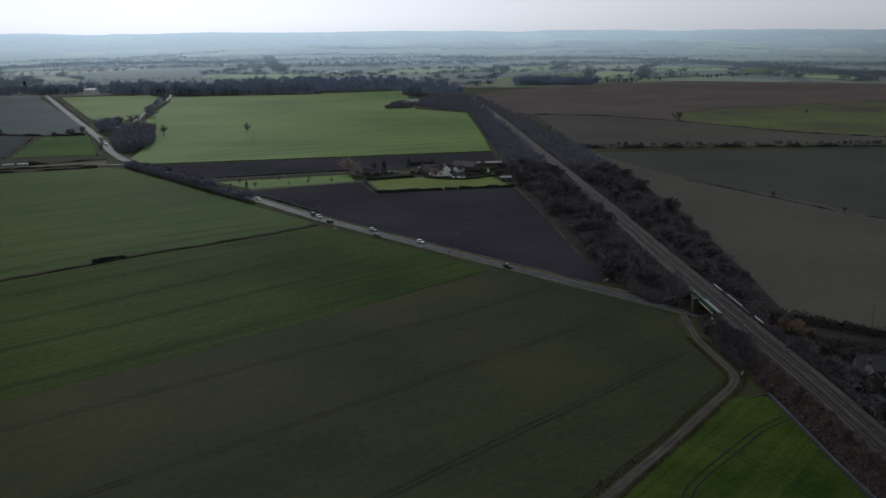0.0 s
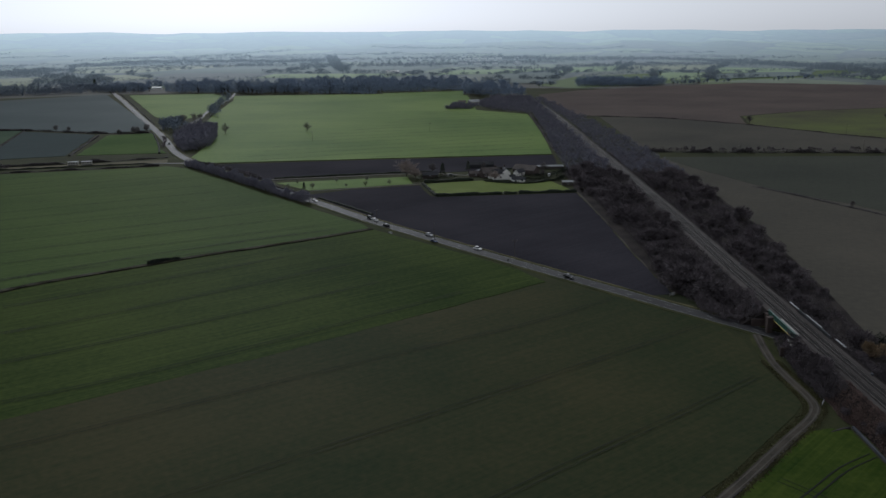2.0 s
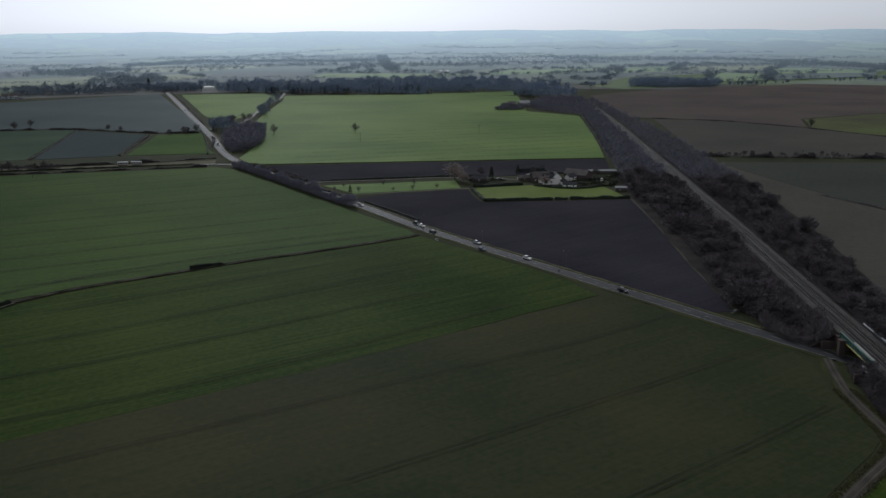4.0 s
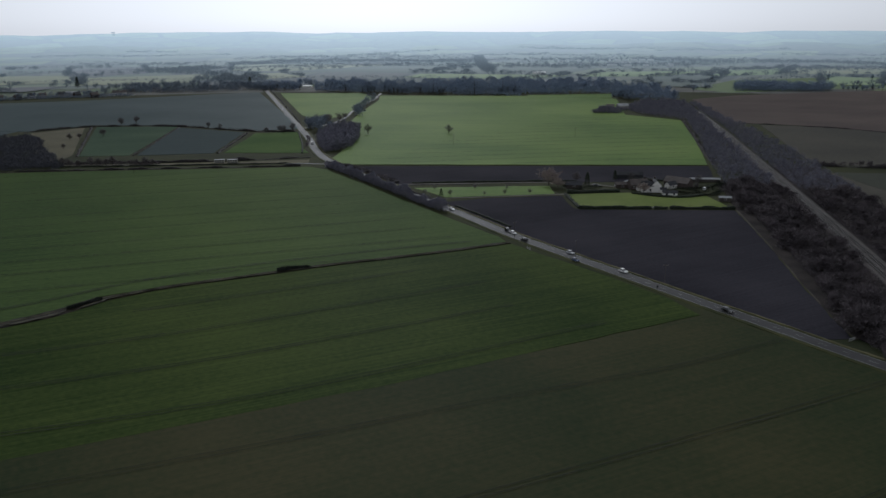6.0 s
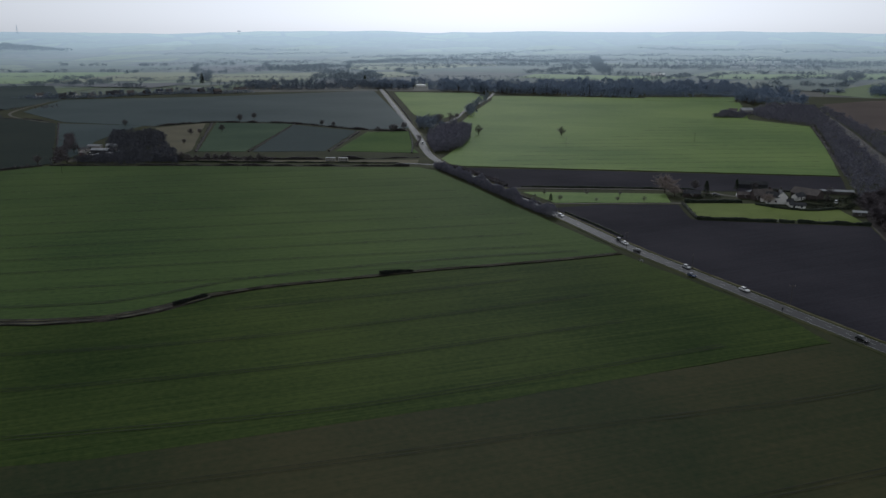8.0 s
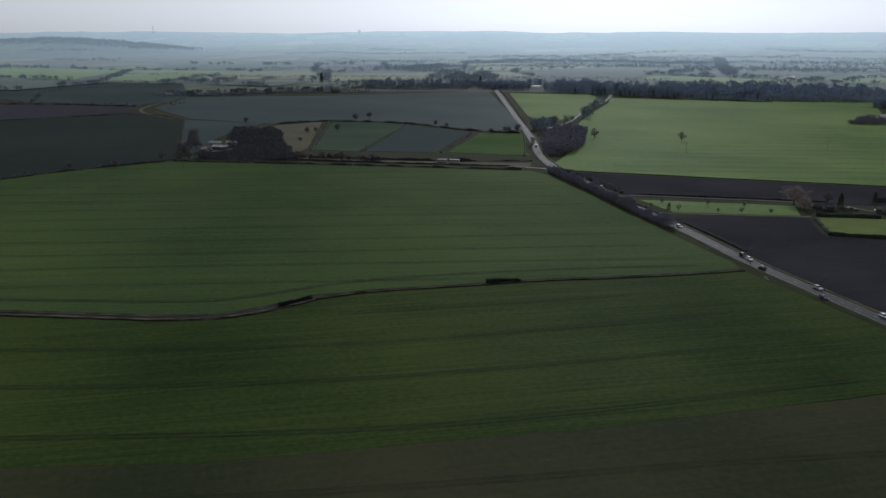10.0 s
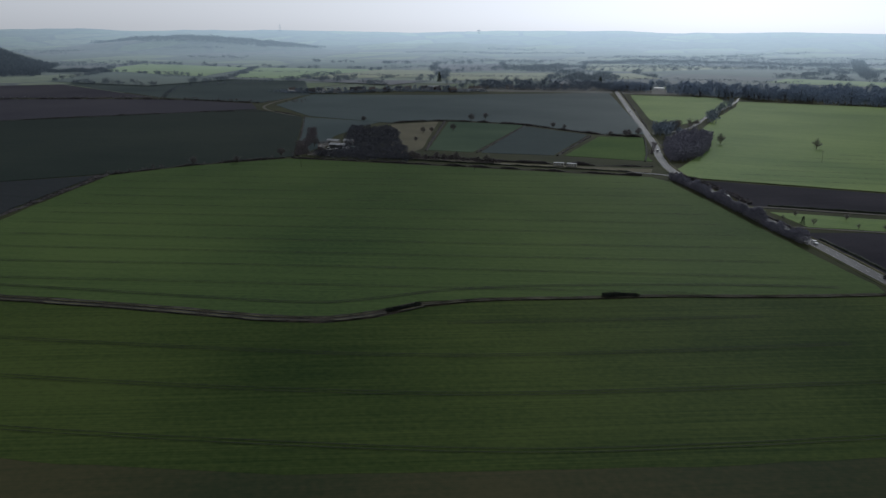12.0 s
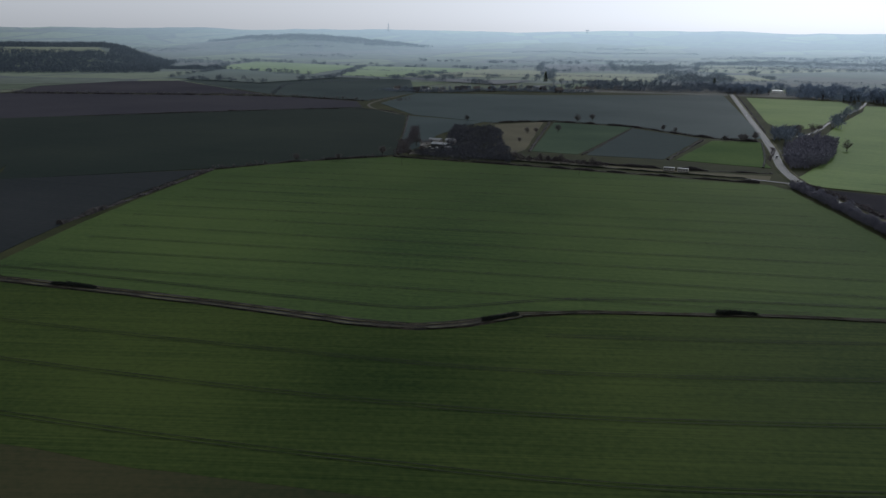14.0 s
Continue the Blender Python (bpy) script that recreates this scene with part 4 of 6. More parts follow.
for o in (-1.725, 1.725):
    sweep("oily_bed", cut(rail_line, -200, 1480), [(o - 1.3, 0.01), (o, 0.045), (o + 1.3, 0.01)], SLEEPER, 5.0, rail_height, parent=railway, label="dark bed between the rails")
p = resample(cut(rail_line, 130, 520), 0.75)
n = sides(p)
v, f = [], []
for i in range(len(p)):
    t = (-n[i][1], n[i][0])
    for c in (-1.725, 1.725):
        b = len(v)
        z = rail_height(*p[i])
        for e in (-1.25, 1.25):
            for w in (-0.13, 0.13):
                for h in (-0.05, 0.06):
                    v.append((p[i][0] + n[i][0] * (c + e) + t[0] * w, p[i][1] + n[i][1] * (c + e) + t[1] * w, z + h))
        f += [(b + 1, b + 3, b + 7, b + 5), (b, b + 1, b + 5, b + 4), (b + 2, b + 6, b + 7, b + 3), (b, b + 2, b + 3, b + 1), (b + 4, b + 5, b + 7, b + 6)]
tagged(piece("sleepers", v, f, SLEEPER, railway), kind="stuff")

trough = tagged(sweep("cable_trough", [(91, 218), (91.8, 202), (92.2, 186), (93, 170), (95, 150), (99, 110)], [(-0.35, 0.05), (-0.3, 0.6), (0.3, 0.6), (0.35, 0.05)], TROUGH, 3.0), "grey concrete cable trough beside the railway", "cable trough", kind="structure")

# ---- railway bridge over the road ----
bridge = tagged(new("railway_bridge"), "green steel girder railway bridge on brick piers", "bridge", kind="structure")


def bridge_part(name, material, boxes, label=""):
    bm = bmesh.new()
    for sx, sy, sz, x, y, z in boxes:
        box(bm, sx, sy, sz, x, y, z, 0, 0.04)
    ob = part(name, bm, material, bridge, label)
    ob.matrix_basis = pose(97.6, 281.5, 0, 0, 0, 2.6)
    return ob


for x in (-5.1, 5.1):
    bridge_part("girder", GREEN_STEEL if x < 0 else DARK_SHEET, [(0.25, 26, 1.7, x, 0, 4.7), (0.55, 26, 0.1, x, 0, 6.4), (0.55, 26, 0.1, x, 0, 4.6)] + [(0.5, 0.1, 1.6, x, -12 + 2.0 * i, 4.75) for i in range(13)], "green riveted plate girder" if x < 0 else "dark plate girder")
bridge_part("deck", BALLAST, [(9.6, 27, 0.5, 0, 0, 4.6)])
bridge_part("service_pipe", YELLOW, [(0.16, 20, 0.2, -5.6, 1, 4.55)], "yellow strip along the lower edge of the girder")
bridge_part("walkway", CONCRETE, [(0.7, 15, 0.15, -3.9, -3, 5.9)], "pale walkway slabs")
bridge_part("parapet", TIN, [(0.5, 8, 0.25, 5.9, 19, 5.7), (0.5, 13, 0.25, 6.2, 3, 5.7), (0.5, 7, 0.25, 6.6, -17, 5.5)], "pale parapet panels")
for y in (-13.2, 13.2):
    bridge_part("abutment", DARK_BRICK, [(12.0, 2.4, 5.0, 0, y, -0.3), (12.3, 2.6, 0.3, 0, y, 4.6)], "dark brick abutment")
bridge_part("pier", DARK_BRICK, [(1.8, 2.0, 5.6, -6.6, 7.5, -0.2), (2.0, 2.2, 0.3, -6.6, 7.5, 5.4)], "dark brick pier")
for y in (-13.6, 13.6):
    bridge_part("wing_wall", DARK_BRICK, [(4.5, 0.7, 3.0, -8.2, y, -0.2)], "dark brick wing wall")
bridge_part("rubble", CONCRETE, [(1.2, 1.8, 0.7, -6.9, -12.0, 4.0), (0.9, 1.1, 0.5, -7.2, -14.4, 3.6)], "pale stone blocks")


# ---- buildings ----
def house(name, x, y, turn, w, d, eave, ridge_h, walls, roof, label, windows=2, storeys=2, chimney=True, category="house", z=0.0):
    """A gabled building, ridge along its x axis, with roof slabs, windows and a chimney."""
    h = tagged(new(name), label, category)
    h.matrix_basis = pose(x, y, z, 0, 0, turn)
    a, b = w / 2, d / 2
    v = [(-a, -b, -0.2), (a, -b, -0.2), (a, b, -0.2), (-a, b, -0.2), (-a, -b, eave), (a, -b, eave), (a, b, eave), (-a, b, eave), (-a, 0, ridge_h - 0.1), (a, 0, ridge_h - 0.1)]
    piece("wall_shell", v, [(0, 1, 5, 4), (2, 3, 7, 6), (1, 2, 6, 9, 5), (3, 0, 4, 8, 7)], walls, h)
    o, run = 0.35, (ridge_h - eave) / b
    for s in (-1, 1):
        rv = []
        for t in (0.0, 0.18):
            rv += [(-a - o, s * (b + o), eave - run * o + t), (a + o, s * (b + o), eave - run * o + t), (a + o, 0, ridge_h + t), (-a - o, 0, ridge_h + t)]
        piece("roof_slope", rv, [(4, 5, 6, 7), (0, 3, 2, 1), (0, 1, 5, 4), (1, 2, 6, 5), (3, 0, 4, 7)], roof, h)
    if chimney:
        bm = bmesh.new()
        box(bm, 0.9, 0.7, ridge_h - eave + 1.3, a * 0.75, 0, eave)
        box(bm, 1.05, 0.85, 0.18, a * 0.75, 0, ridge_h + 1.2)
        part("chimney", bm, DARK_BRICK, h)
    for s in (-1, 1):
        for k in range(storeys):
            for i in range(windows):
                wx = -a + w * (i + 0.5) / windows
                wz = 0.9 + k * 2.6
                if wz + 1.2 > eave:
                    continue
                bm = bmesh.new()
                box(bm, 1.3, 0.1, 1.3, wx, s * (b + 0.02), wz)
                win = part("window", bm, WHITE_WALL, h)
                bm = bmesh.new()
                box(bm, 1.06, 0.04, 1.06, wx, s * (b + 0.08), wz + 0.12)
                part("pane", bm, GLASS, win)
    return h


# the farm inside its hedges
house("farmhouse", 2, 590, 100, 9.5, 6.0, 4.6, 7.6, WHITE_WALL, SLATE, "white-rendered farmhouse with slate roof and gables", 3)
house("farmhouse_wing", -3, 587, 10, 6.9, 5.2, 4.2, 6.9, WHITE_WALL, SLATE, "white gabled wing beside the farmhouse", 2)
house("cottage", -9, 597, 25, 12.0, 6.9, 3.2, 6.4, BRICK, TILE, "brick cottage with a brown tiled roof", 3)
house("barn", 17, 611, -30, 17, 8.6, 3.3, 6.2, BRICK, TILE, "long barn with a brown tiled roof", 0, 1, False, "barn")
house("annexe", 11, 575, 8, 8.6, 3.9, 2.3, 3.6, WHITE_WALL, SLATE, "low white annexe by the garden hedge", 2, 1, False)
house("stable", 43, 566, 5, 6.9, 3.9, 2.3, 3.0, WOOD, TIN, "small wooden stable beside the lawn", 1, 1, False, "stable")
house("shed", 35, 632, 8, 19, 3.6, 2.1, 2.8, WOOD, TIN, "low shed with a pale roof", 0, 1, False, "shed")
house("open_barn", -16, 636, 10, 18.9, 6.0, 2.8, 4.5, DARK_SHEET, DARK_SHEET, "long dark steel barn behind the farmhouse", 0, 1, False, "barn")
house("garage", -50, 590, 12, 10.3, 5.2, 2.5, 4.3, BRICK, SLATE, "dark-roofed garage by the drive", 1, 1, False, "garage")
house("outbuilding", -16, 604, 60, 7.7, 4.3, 2.5, 4.0, BRICK, TIN, "outbuilding with a pale sheet roof", 1, 1, False, "outbuilding")
house("outbuilding", 12, 603, 52, 7.7, 4.3, 2.6, 4.5, WHITE_WALL, SLATE, "white outbuilding behind the farmhouse", 1, 1, False, "outbuilding")
house("lean_to", -7, 591, 10, 5.0, 3.2, 2.4, 3.6, WHITE_WALL, TILE, "low white lean-to against the farmhouse", 1, 1, False, "outbuilding")
house("porch", 7, 585, 10, 3.6, 2.8, 2.3, 3.4, WHITE_WALL, SLATE, "small white porch of the farmhouse", 1, 1, False, "porch")
house("workshop", -19, 598, 12, 8.5, 4.0, 2.4, 3.8, BRICK, TILE, "tile-roofed workshop beside the cottage", 1, 1, False, "workshop")
# by the railway bridge
house("brick_house", 123, 224.5, -14, 9.5, 7.0, 5.8, 9.0, DARK_BRICK, SLATE, "old brick house with slate roof beside the railway", 3)
house("brick_house_wing", 119.6, 219.4, 76, 6, 4.5, 5.0, 7.4, DARK_BRICK, SLATE, "brick wing of the house beside the railway", 2)
house("garden_shed", 123, 212, 30, 4, 3, 2.2, 3.0, GREEN_STEEL, SLATE, "dark green garden shed", 1, 1, False, "shed")
# the yard behind the wheat
house("steel_barn", -529, 602, 12, 15, 6, 3.4, 4.6, DARK_SHEET, TIN, "steel barn with a pale sheet roof in the yard", 0, 1, False, "barn")
house("steel_barn", -552, 620, 12, 12, 4, 3.4, 4.4, CONCRETE, TIN, "smaller steel barn with a pale roof", 0, 1, False, "barn")
house("steel_barn", -538, 625, 8, 9, 5, 3.6, 5.0, CONCRETE, TIN, "grey shed with a pale roof in the yard", 0, 1, False, "barn")
house("workshop", -551, 606, 70, 8, 6, 3.0, 4.2, CONCRETE, DARK_SHEET, "grey workshop in the yard", 1, 1, False, "workshop")


CREAM = surface("cream_panels", (0.25, 0.245, 0.22), (0.36, 0.35, 0.31), 0.3, 2.0)


def caravan(x, y, turn, label):
    c = tagged(new("static_caravan"), label, "caravan", "caravans by the lane")
    c.matrix_basis = pose(x, y, 0.15, 0, 0, turn)
    bm = bmesh.new()
    box(bm, 7.6, 2.8, 2.2, 0, 0, 0.5, 0, 0.12)
    part("body", bm, CREAM, c)
    bm = bmesh.new()
    box(bm, 7.9, 3.1, 0.18, 0, 0, 2.65, 0, 0.05)
    part("roof", bm, TIN, c)
    bm = bmesh.new()
    box(bm, 7.3, 2.6, 0.55, 0, 0, 0)
    part("skirt", bm, DARK_SHEET, c)
    for i in range(4):
        bm = bmesh.new()
        box(bm, 1.1, 0.06, 0.8, -2.7 + 1.8 * i, -1.42, 1.45)
        part("window", bm, GLASS, c)


caravan(-330, 636, 18, "cream static caravan with a pale roof beside the lane")
caravan(-320.5, 639, 18, "cream static caravan next to another on grass")

def container(x, y, turn, material, label):
    k = tagged(new("storage_container"), label, "container", "containers in the yard")
    k.matrix_basis = pose(x, y, 0, 0, 0, turn)
    bm = bmesh.new()
    box(bm, 6.0, 2.4, 2.5, 0, 0, 0.1, 0, 0.05)
    for i in range(9):
        box(bm, 0.25, 2.5, 2.2, -2.6 + 0.65 * i, 0, 0.25)
    part("shell", bm, material, k)
    bm = bmesh.new()
    box(bm, 0.08, 2.1, 2.2, 3.05, 0, 0.25, 0, 0.02)
    part("door", bm, material, k)


container(-516, 598, 15, TIN, "pale storage container in the yard")
container(-512, 605, 20, GREEN_STEEL, "green storage container in the yard")
container(-541, 594, 75, CONCRETE, "grey storage container in the yard")
container(-556, 616, 10, DARK_SHEET, "dark storage container in the yard")
# village along the far lane, and far farms
vr = random.Random(21)
for i, (x, y) in enumerate(resample([(-1030, 1015), (-975, 1062), (-955, 1118), (-935, 1170), (-880, 1195), (-830, 1240)], 21)):
    house("village_house", x + vr.uniform(-14, 14), y + vr.uniform(-8, 22), 45 + vr.uniform(-60, 60), vr.uniform(9, 14), 7.5, 4.6, 8.0, vr.choice([BRICK, WHITE_WALL, DARK_BRICK, CONCRETE]), vr.choice([SLATE, TILE, SLATE]), "village house with a dark pitched roof", 2)
for x, y, w, r in ((-905, 1225, 20, TIN), (-760, 1420, 18, SLATE), (-40, 1172, 14, TIN), (-55, 1160, 10, TILE), (-30, 1390, 24, TIN), (-870, 1330, 16, SLATE), (-820, 1335, 14, TILE)):
    house("farm_building", x, y, vr.uniform(0, 30), w, 10, 4.5, 7.0, CONCRETE, r, "farm building with a long pitched roof among trees", 2, 1, False, "barn")
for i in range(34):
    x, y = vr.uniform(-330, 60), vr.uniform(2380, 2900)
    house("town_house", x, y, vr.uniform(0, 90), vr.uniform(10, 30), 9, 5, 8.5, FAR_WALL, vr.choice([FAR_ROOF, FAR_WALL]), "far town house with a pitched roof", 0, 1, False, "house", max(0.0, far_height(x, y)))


# ---- poles and masts ----
def utility_pole(x, y, height, turn, label="weathered wooden power pole with a crossarm"):
    u = tagged(new("utility_pole"), label, "power pole", "power poles across the fields")
    u.matrix_basis = pose(x, y, 0, 0, 0, turn)
    v, f = [], []
    prism(v, f, (0, 0, -0.3), (0, 0, height), 0.13, 0.08, 8)
    piece("pole", v, f, WOOD, u)
    bm = bmesh.new()
    box(bm, 2.2, 0.14, 0.16, 0, 0, height - 0.6)
    part("crossarm", bm, WOOD, u)
    for dx in (-1, 0, 1):
        v, f = [], []
        prism(v, f, (dx, 0, height - 0.45), (dx, 0, height - 0.1), 0.07, 0.05, 6)
        piece("insulator", v, f, CONCRETE, u)


for x, y, h in ((-176, 785, 9), (-73, 859, 9), (-479, 510, 9), (-366, 575, 9), (-33, 414, 8.5), (-66, 444, 8.5), (6, 381, 8.5), (144, 267, 10), (190, 700, 9), (300, 735, 9), (330, 850, 9)):
    utility_pole(x, y, h, rnd.uniform(0, 180))


def mast(x, y, base, height, label, drum=False):
    m = tagged(new("water_tower" if drum else "radio_mast"), label, "mast")
    m.matrix_basis = pose(x, y, base)
    for i in range(4):
        a = math.pi / 4 + i * math.pi / 2
        v, f = [], []
        k = 5.0
        prism(v, f, (math.cos(a) * k, math.sin(a) * k, -2), (math.cos(a) * 1.5, math.sin(a) * 1.5, height), 0.5, 0.35, 4)
        piece("leg", v, f, FAR_STEEL, m)
    v, f = [], []
    if drum:
        prism(v, f, (0, 0, height * 0.75), (0, 0, height), 9, 9, 12)
        f.append(tuple(range(12, 24)))
    else:
        prism(v, f, (0, 0, height * 0.5), (0, 0, height * 1.15), 1.0, 0.6, 6)
    piece("tank" if drum else "antenna", v, f, FAR_STEEL, m)


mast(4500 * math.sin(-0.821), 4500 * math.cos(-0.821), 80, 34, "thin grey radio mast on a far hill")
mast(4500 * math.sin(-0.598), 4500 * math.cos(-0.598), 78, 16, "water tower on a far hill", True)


def road_sign(x, y, turn):
    s = tagged(new("road_sign"), "small road sign seen from its dark back", "road sign")
    s.matrix_basis = pose(x, y, 0.15, 0, 0, turn)
    v, f = [], []
    prism(v, f, (0, 0, -0.2), (0, 0, 2.3), 0.06, 0.06, 6)
    piece("post", v, f, DARK_SHEET, s)
    bm = bmesh.new()
    box(bm, 0.8, 0.05, 0.8, 0, 0, 1.5, 0, 0.01)
    part("plate", bm, DARK_SHEET, s)


road_sign(3, 370, 45)


def cabinet(x, y, z, turn):
    k = tagged(new("trackside_cabinet"), "grey metal cabinet beside the railway track", "cabinet", "cabinets beside the railway")
    k.matrix_basis = pose(x, y, z, 0, 0, turn)
    bm = bmesh.new()
    box(bm, 0.9, 0.6, 1.2, 0, 0, 0, 0, 0.04)
    part("housing", bm, TROUGH, k)
    bm = bmesh.new()
    box(bm, 0.75, 0.04, 1.0, 0, -0.31, 0.1, 0, 0.01)
    part("door", bm, TROUGH, k)
    bm = bmesh.new()
    box(bm, 1.0, 0.7, 0.08, 0, 0, 1.2, 0, 0.02)
    part("lid", bm, TROUGH, k)


for x, y in ((87.9, 345), (98.6, 355), (88.6, 300), (104.2, 240), (95.6, 205)):
    cabinet(x, y, 4.9, 88)


def field_gate(x, y, turn):
    g = tagged(new("field_gate"), "pale metal field gate between two posts", "gate")
    g.matrix_basis = pose(x, y, 0.1, 0, 0, turn)
    for px in (-1.8, 1.8):
        bm = bmesh.new()
        box(bm, 0.16, 0.16, 1.5, px, 0, -0.2, 0, 0.02)
        part("post", bm, WOOD, g)
    for i in range(5):
        bm = bmesh.new()
        box(bm, 3.4, 0.05, 0.06, 0, 0, 0.2 + 0.24 * i)
        part("bar", bm, TIN, g)


field_gate(88.2, 231.5, 60)
field_gate(-56, 424, 135)
field_gate(1, 533, 10)
field_gate(66, 328, 40)


# ---- cars ----
def car(x, y, turn, paint, label, long=4.4, tall=1.45, van=False):
    c = tagged(new("car"), label, "car", "cars on the road")
    c.matrix_basis = pose(x, y, 0.27, 0, 0, turn)
    L, W = long / 2, 0.9
    outline = [(-L, 0.35), (-L + 0.02, 0.85), (-L + 0.3, 0.98), (L * 0.45, 0.95), (L - 0.15, 0.78), (L, 0.6), (L, 0.35)]
    bm = bmesh.new()
    rings = []
    for s in (-W, W):
        rings.append([bm.verts.new((px, s, pz)) for px, pz in outline])
    n = len(outline)
    for i in range(n):
        bm.faces.new((rings[0][i], rings[0][(i + 1) % n], rings[1][(i + 1) % n], rings[1][i]))
    bm.faces.new(rings[0][::-1])
    bm.faces.new(rings[1])
    bmesh.ops.recalc_face_normals(bm, faces=bm.faces[:])
    bmesh.ops.bevel(bm, geom=bm.edges[:], offset=0.07, segments=2, affect="EDGES")
    part("body", bm, paint, c)
    cab = [(-L + (0.1 if van else 0.35), 0.94), (-L + (0.2 if van else 0.85), tall), (L * 0.12, tall), (L * 0.48, 0.93)]
    for nm, grow, mt in (("window_band", 0.0, GLASS), ("roof", 0.0, paint)):
        bm = bmesh.new()
        if nm == "window_band":
            r0 = [bm.verts.new((px, -W + 0.1 + (0.14 if pz > 1 else 0), pz)) for px, pz in cab]
            r1 = [bm.verts.new((px, W - 0.1 - (0.14 if pz > 1 else 0), pz)) for px, pz in cab]
            for i in range(4):
                bm.faces.new((r0[i], r0[(i + 1) % 4], r1[(i + 1) % 4], r1[i]))
            bm.faces.new(r0[::-1])
            bm.faces.new(r1)
            bmesh.ops.recalc_face_normals(bm, faces=bm.faces[:])
        else:
            box(bm, L * 0.12 - cab[1][0] + 0.1, 2 * W - 0.45, 0.06, (cab[1][0] + L * 0.12) / 2, 0, tall, 0, 0.02)
        part(nm, bm, mt, c)
    for sx in (-L * 0.6, L * 0.62):
        for sy in (-W + 0.08, W - 0.08):
            bm = bmesh.new()
            bmesh.ops.create_cone(bm, cap_ends=True, segments=14, radius1=0.33, radius2=0.33, depth=0.22, matrix=pose(sx, sy, 0.33, 90))
            wheel = part("wheel", bm, RUBBER, c)
            bm = bmesh.new()
            bmesh.ops.create_cone(bm, cap_ends=True, segments=10, radius1=0.2, radius2=0.2, depth=0.24, matrix=pose(sx, sy, 0.33, 90))
            part("rim", bm, TIN, wheel)
    for sy in (-0.62, 0.62):
        bm = bmesh.new()
        box(bm, 0.06, 0.34, 0.14, L, sy, 0.62, 0, 0.01)
        part("headlight", bm, LAMP_GLASS, c)


BLACK_CAR, WHITE_CAR, SILVER_CAR, BLUE_CAR, RED_CAR = (car_paint(n, c) for n, c in (("black_paint", (0.012, 0.012, 0.014)), ("white_paint", (0.75, 0.75, 0.75)), ("silver_paint", (0.42, 0.43, 0.45)), ("blue_paint", (0.03, 0.05, 0.11)), ("red_paint", (0.16, 0.02, 0.02))))
car(28, 349.5, -46, BLACK_CAR, "black estate car on the grey road", 4.7, 1.6)
car(-11, 394.0, -46, WHITE_CAR, "white hatchback on the grey road")
car(-36, 420.0, -46, SILVER_CAR, "silver saloon on the grey road")
car(-32.5, 407.5, -45, BLUE_CAR, "small dark car parked on the verge", 3.9, 1.4)
car(-60.5, 440.0, 134, BLACK_CAR, "black car on the grey road")
car(-71.5, 457.0, -50, BLACK_CAR, "black off-road car in a row", 4.6, 1.75)
car(-68, 452.5, -50, WHITE_CAR, "white car in a row on the road")
car(-112, 503.0, -49, WHITE_CAR, "white car by the roadside hedge")
car(-302, 757, 118, WHITE_CAR, "white car at the road bend", 5.2, 2.1, True)
car(-475, 1077, -62, SILVER_CAR, "silver car far along the road")
car(-185, 592, -50, WHITE_CAR, "white car behind the roadside hedge", 4.4, 1.5)
car(-22, 601, 20, SILVER_CAR, "silver car in the farmyard")
car(-528, 590, 80, WHITE_CAR, "white van in the yard", 5.2, 2.1, True)

for x, y, turn, paint, what in ((-524, 593, 20, SILVER_CAR, "silver car parked in the yard"), (-537, 588, 100, RED_CAR, "dull red van parked in the yard"), (-519, 612, 60, BLUE_CAR, "dark car parked between sheds"), (-36, 598, 15, BLACK_CAR, "black car on the farm drive"), (33, 600, 80, WHITE_CAR, "white van beside the farm sheds")):
    car(x, y, turn, paint, what, 4.8, 1.8 if "van" in what else 1.5, "van" in what)

house("long_shed", -616, 1500, 4, 17, 7, 2.2, 3.4, WHITE_GLINT, WHITE_GLINT, "long white shed by the end of the road", 0, 1, False, "shed")
house("long_shed", -256, 1990, 8, 30, 12, 5.0, 8.0, WHITE_GLINT, WHITE_GLINT, "white shed in far fields", 0, 1, False, "shed")
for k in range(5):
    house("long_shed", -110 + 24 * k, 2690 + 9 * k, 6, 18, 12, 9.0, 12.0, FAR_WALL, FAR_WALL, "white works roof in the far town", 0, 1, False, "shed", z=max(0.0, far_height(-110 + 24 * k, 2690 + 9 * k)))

# ---- hedges ----
hedge([(-53, 566), (-41, 525), (-40, 524)], 2.0, 1.8, "clipped dark hedge round the lawn")
hedge([(-40, 524), (0, 532.5)], 2.0, 1.8, "clipped dark hedge round the lawn")
hedge([(1.5, 533), (9, 534.5)], 2.0, 1.8, "short clipped hedge between gaps")
hedge([(10.5, 535), (47, 542)], 2.0, 1.8, "clipped dark hedge round the lawn")
hedge([(-52, 570), (-34, 577), (-20, 582)], 2.2, 2.2, "dark hedge between drive and lawn")
hedge([(-12, 578), (4, 570), (20, 570), (33, 582)], 1.8, 2.0, "dark garden hedge by the annexe")
hedge([(-15, 627), (20, 632), (44, 640)], 2.2, 2.5, "dark hedge behind the farm")
hedge([(-158, 582), (-120, 594), (-73, 609), (-50, 612)], 1.6, 1.5, "dark hedge along the drive")
hedge([(-247, 655), (-215, 632), (-190, 604), (-168, 582)], 2.4, 2.5, "dark hedge beside the road", BARE_HEDGE, twigs=8)
hedge([(-112, 514), (-92, 492), (-72, 468)], 1.2, 1.2, "low dark roadside hedge")
hedge([(-150, 552), (-138, 540), (-122, 522)], 1.5, 1.5, "roadside hedge by the paddock", BARE_HEDGE)
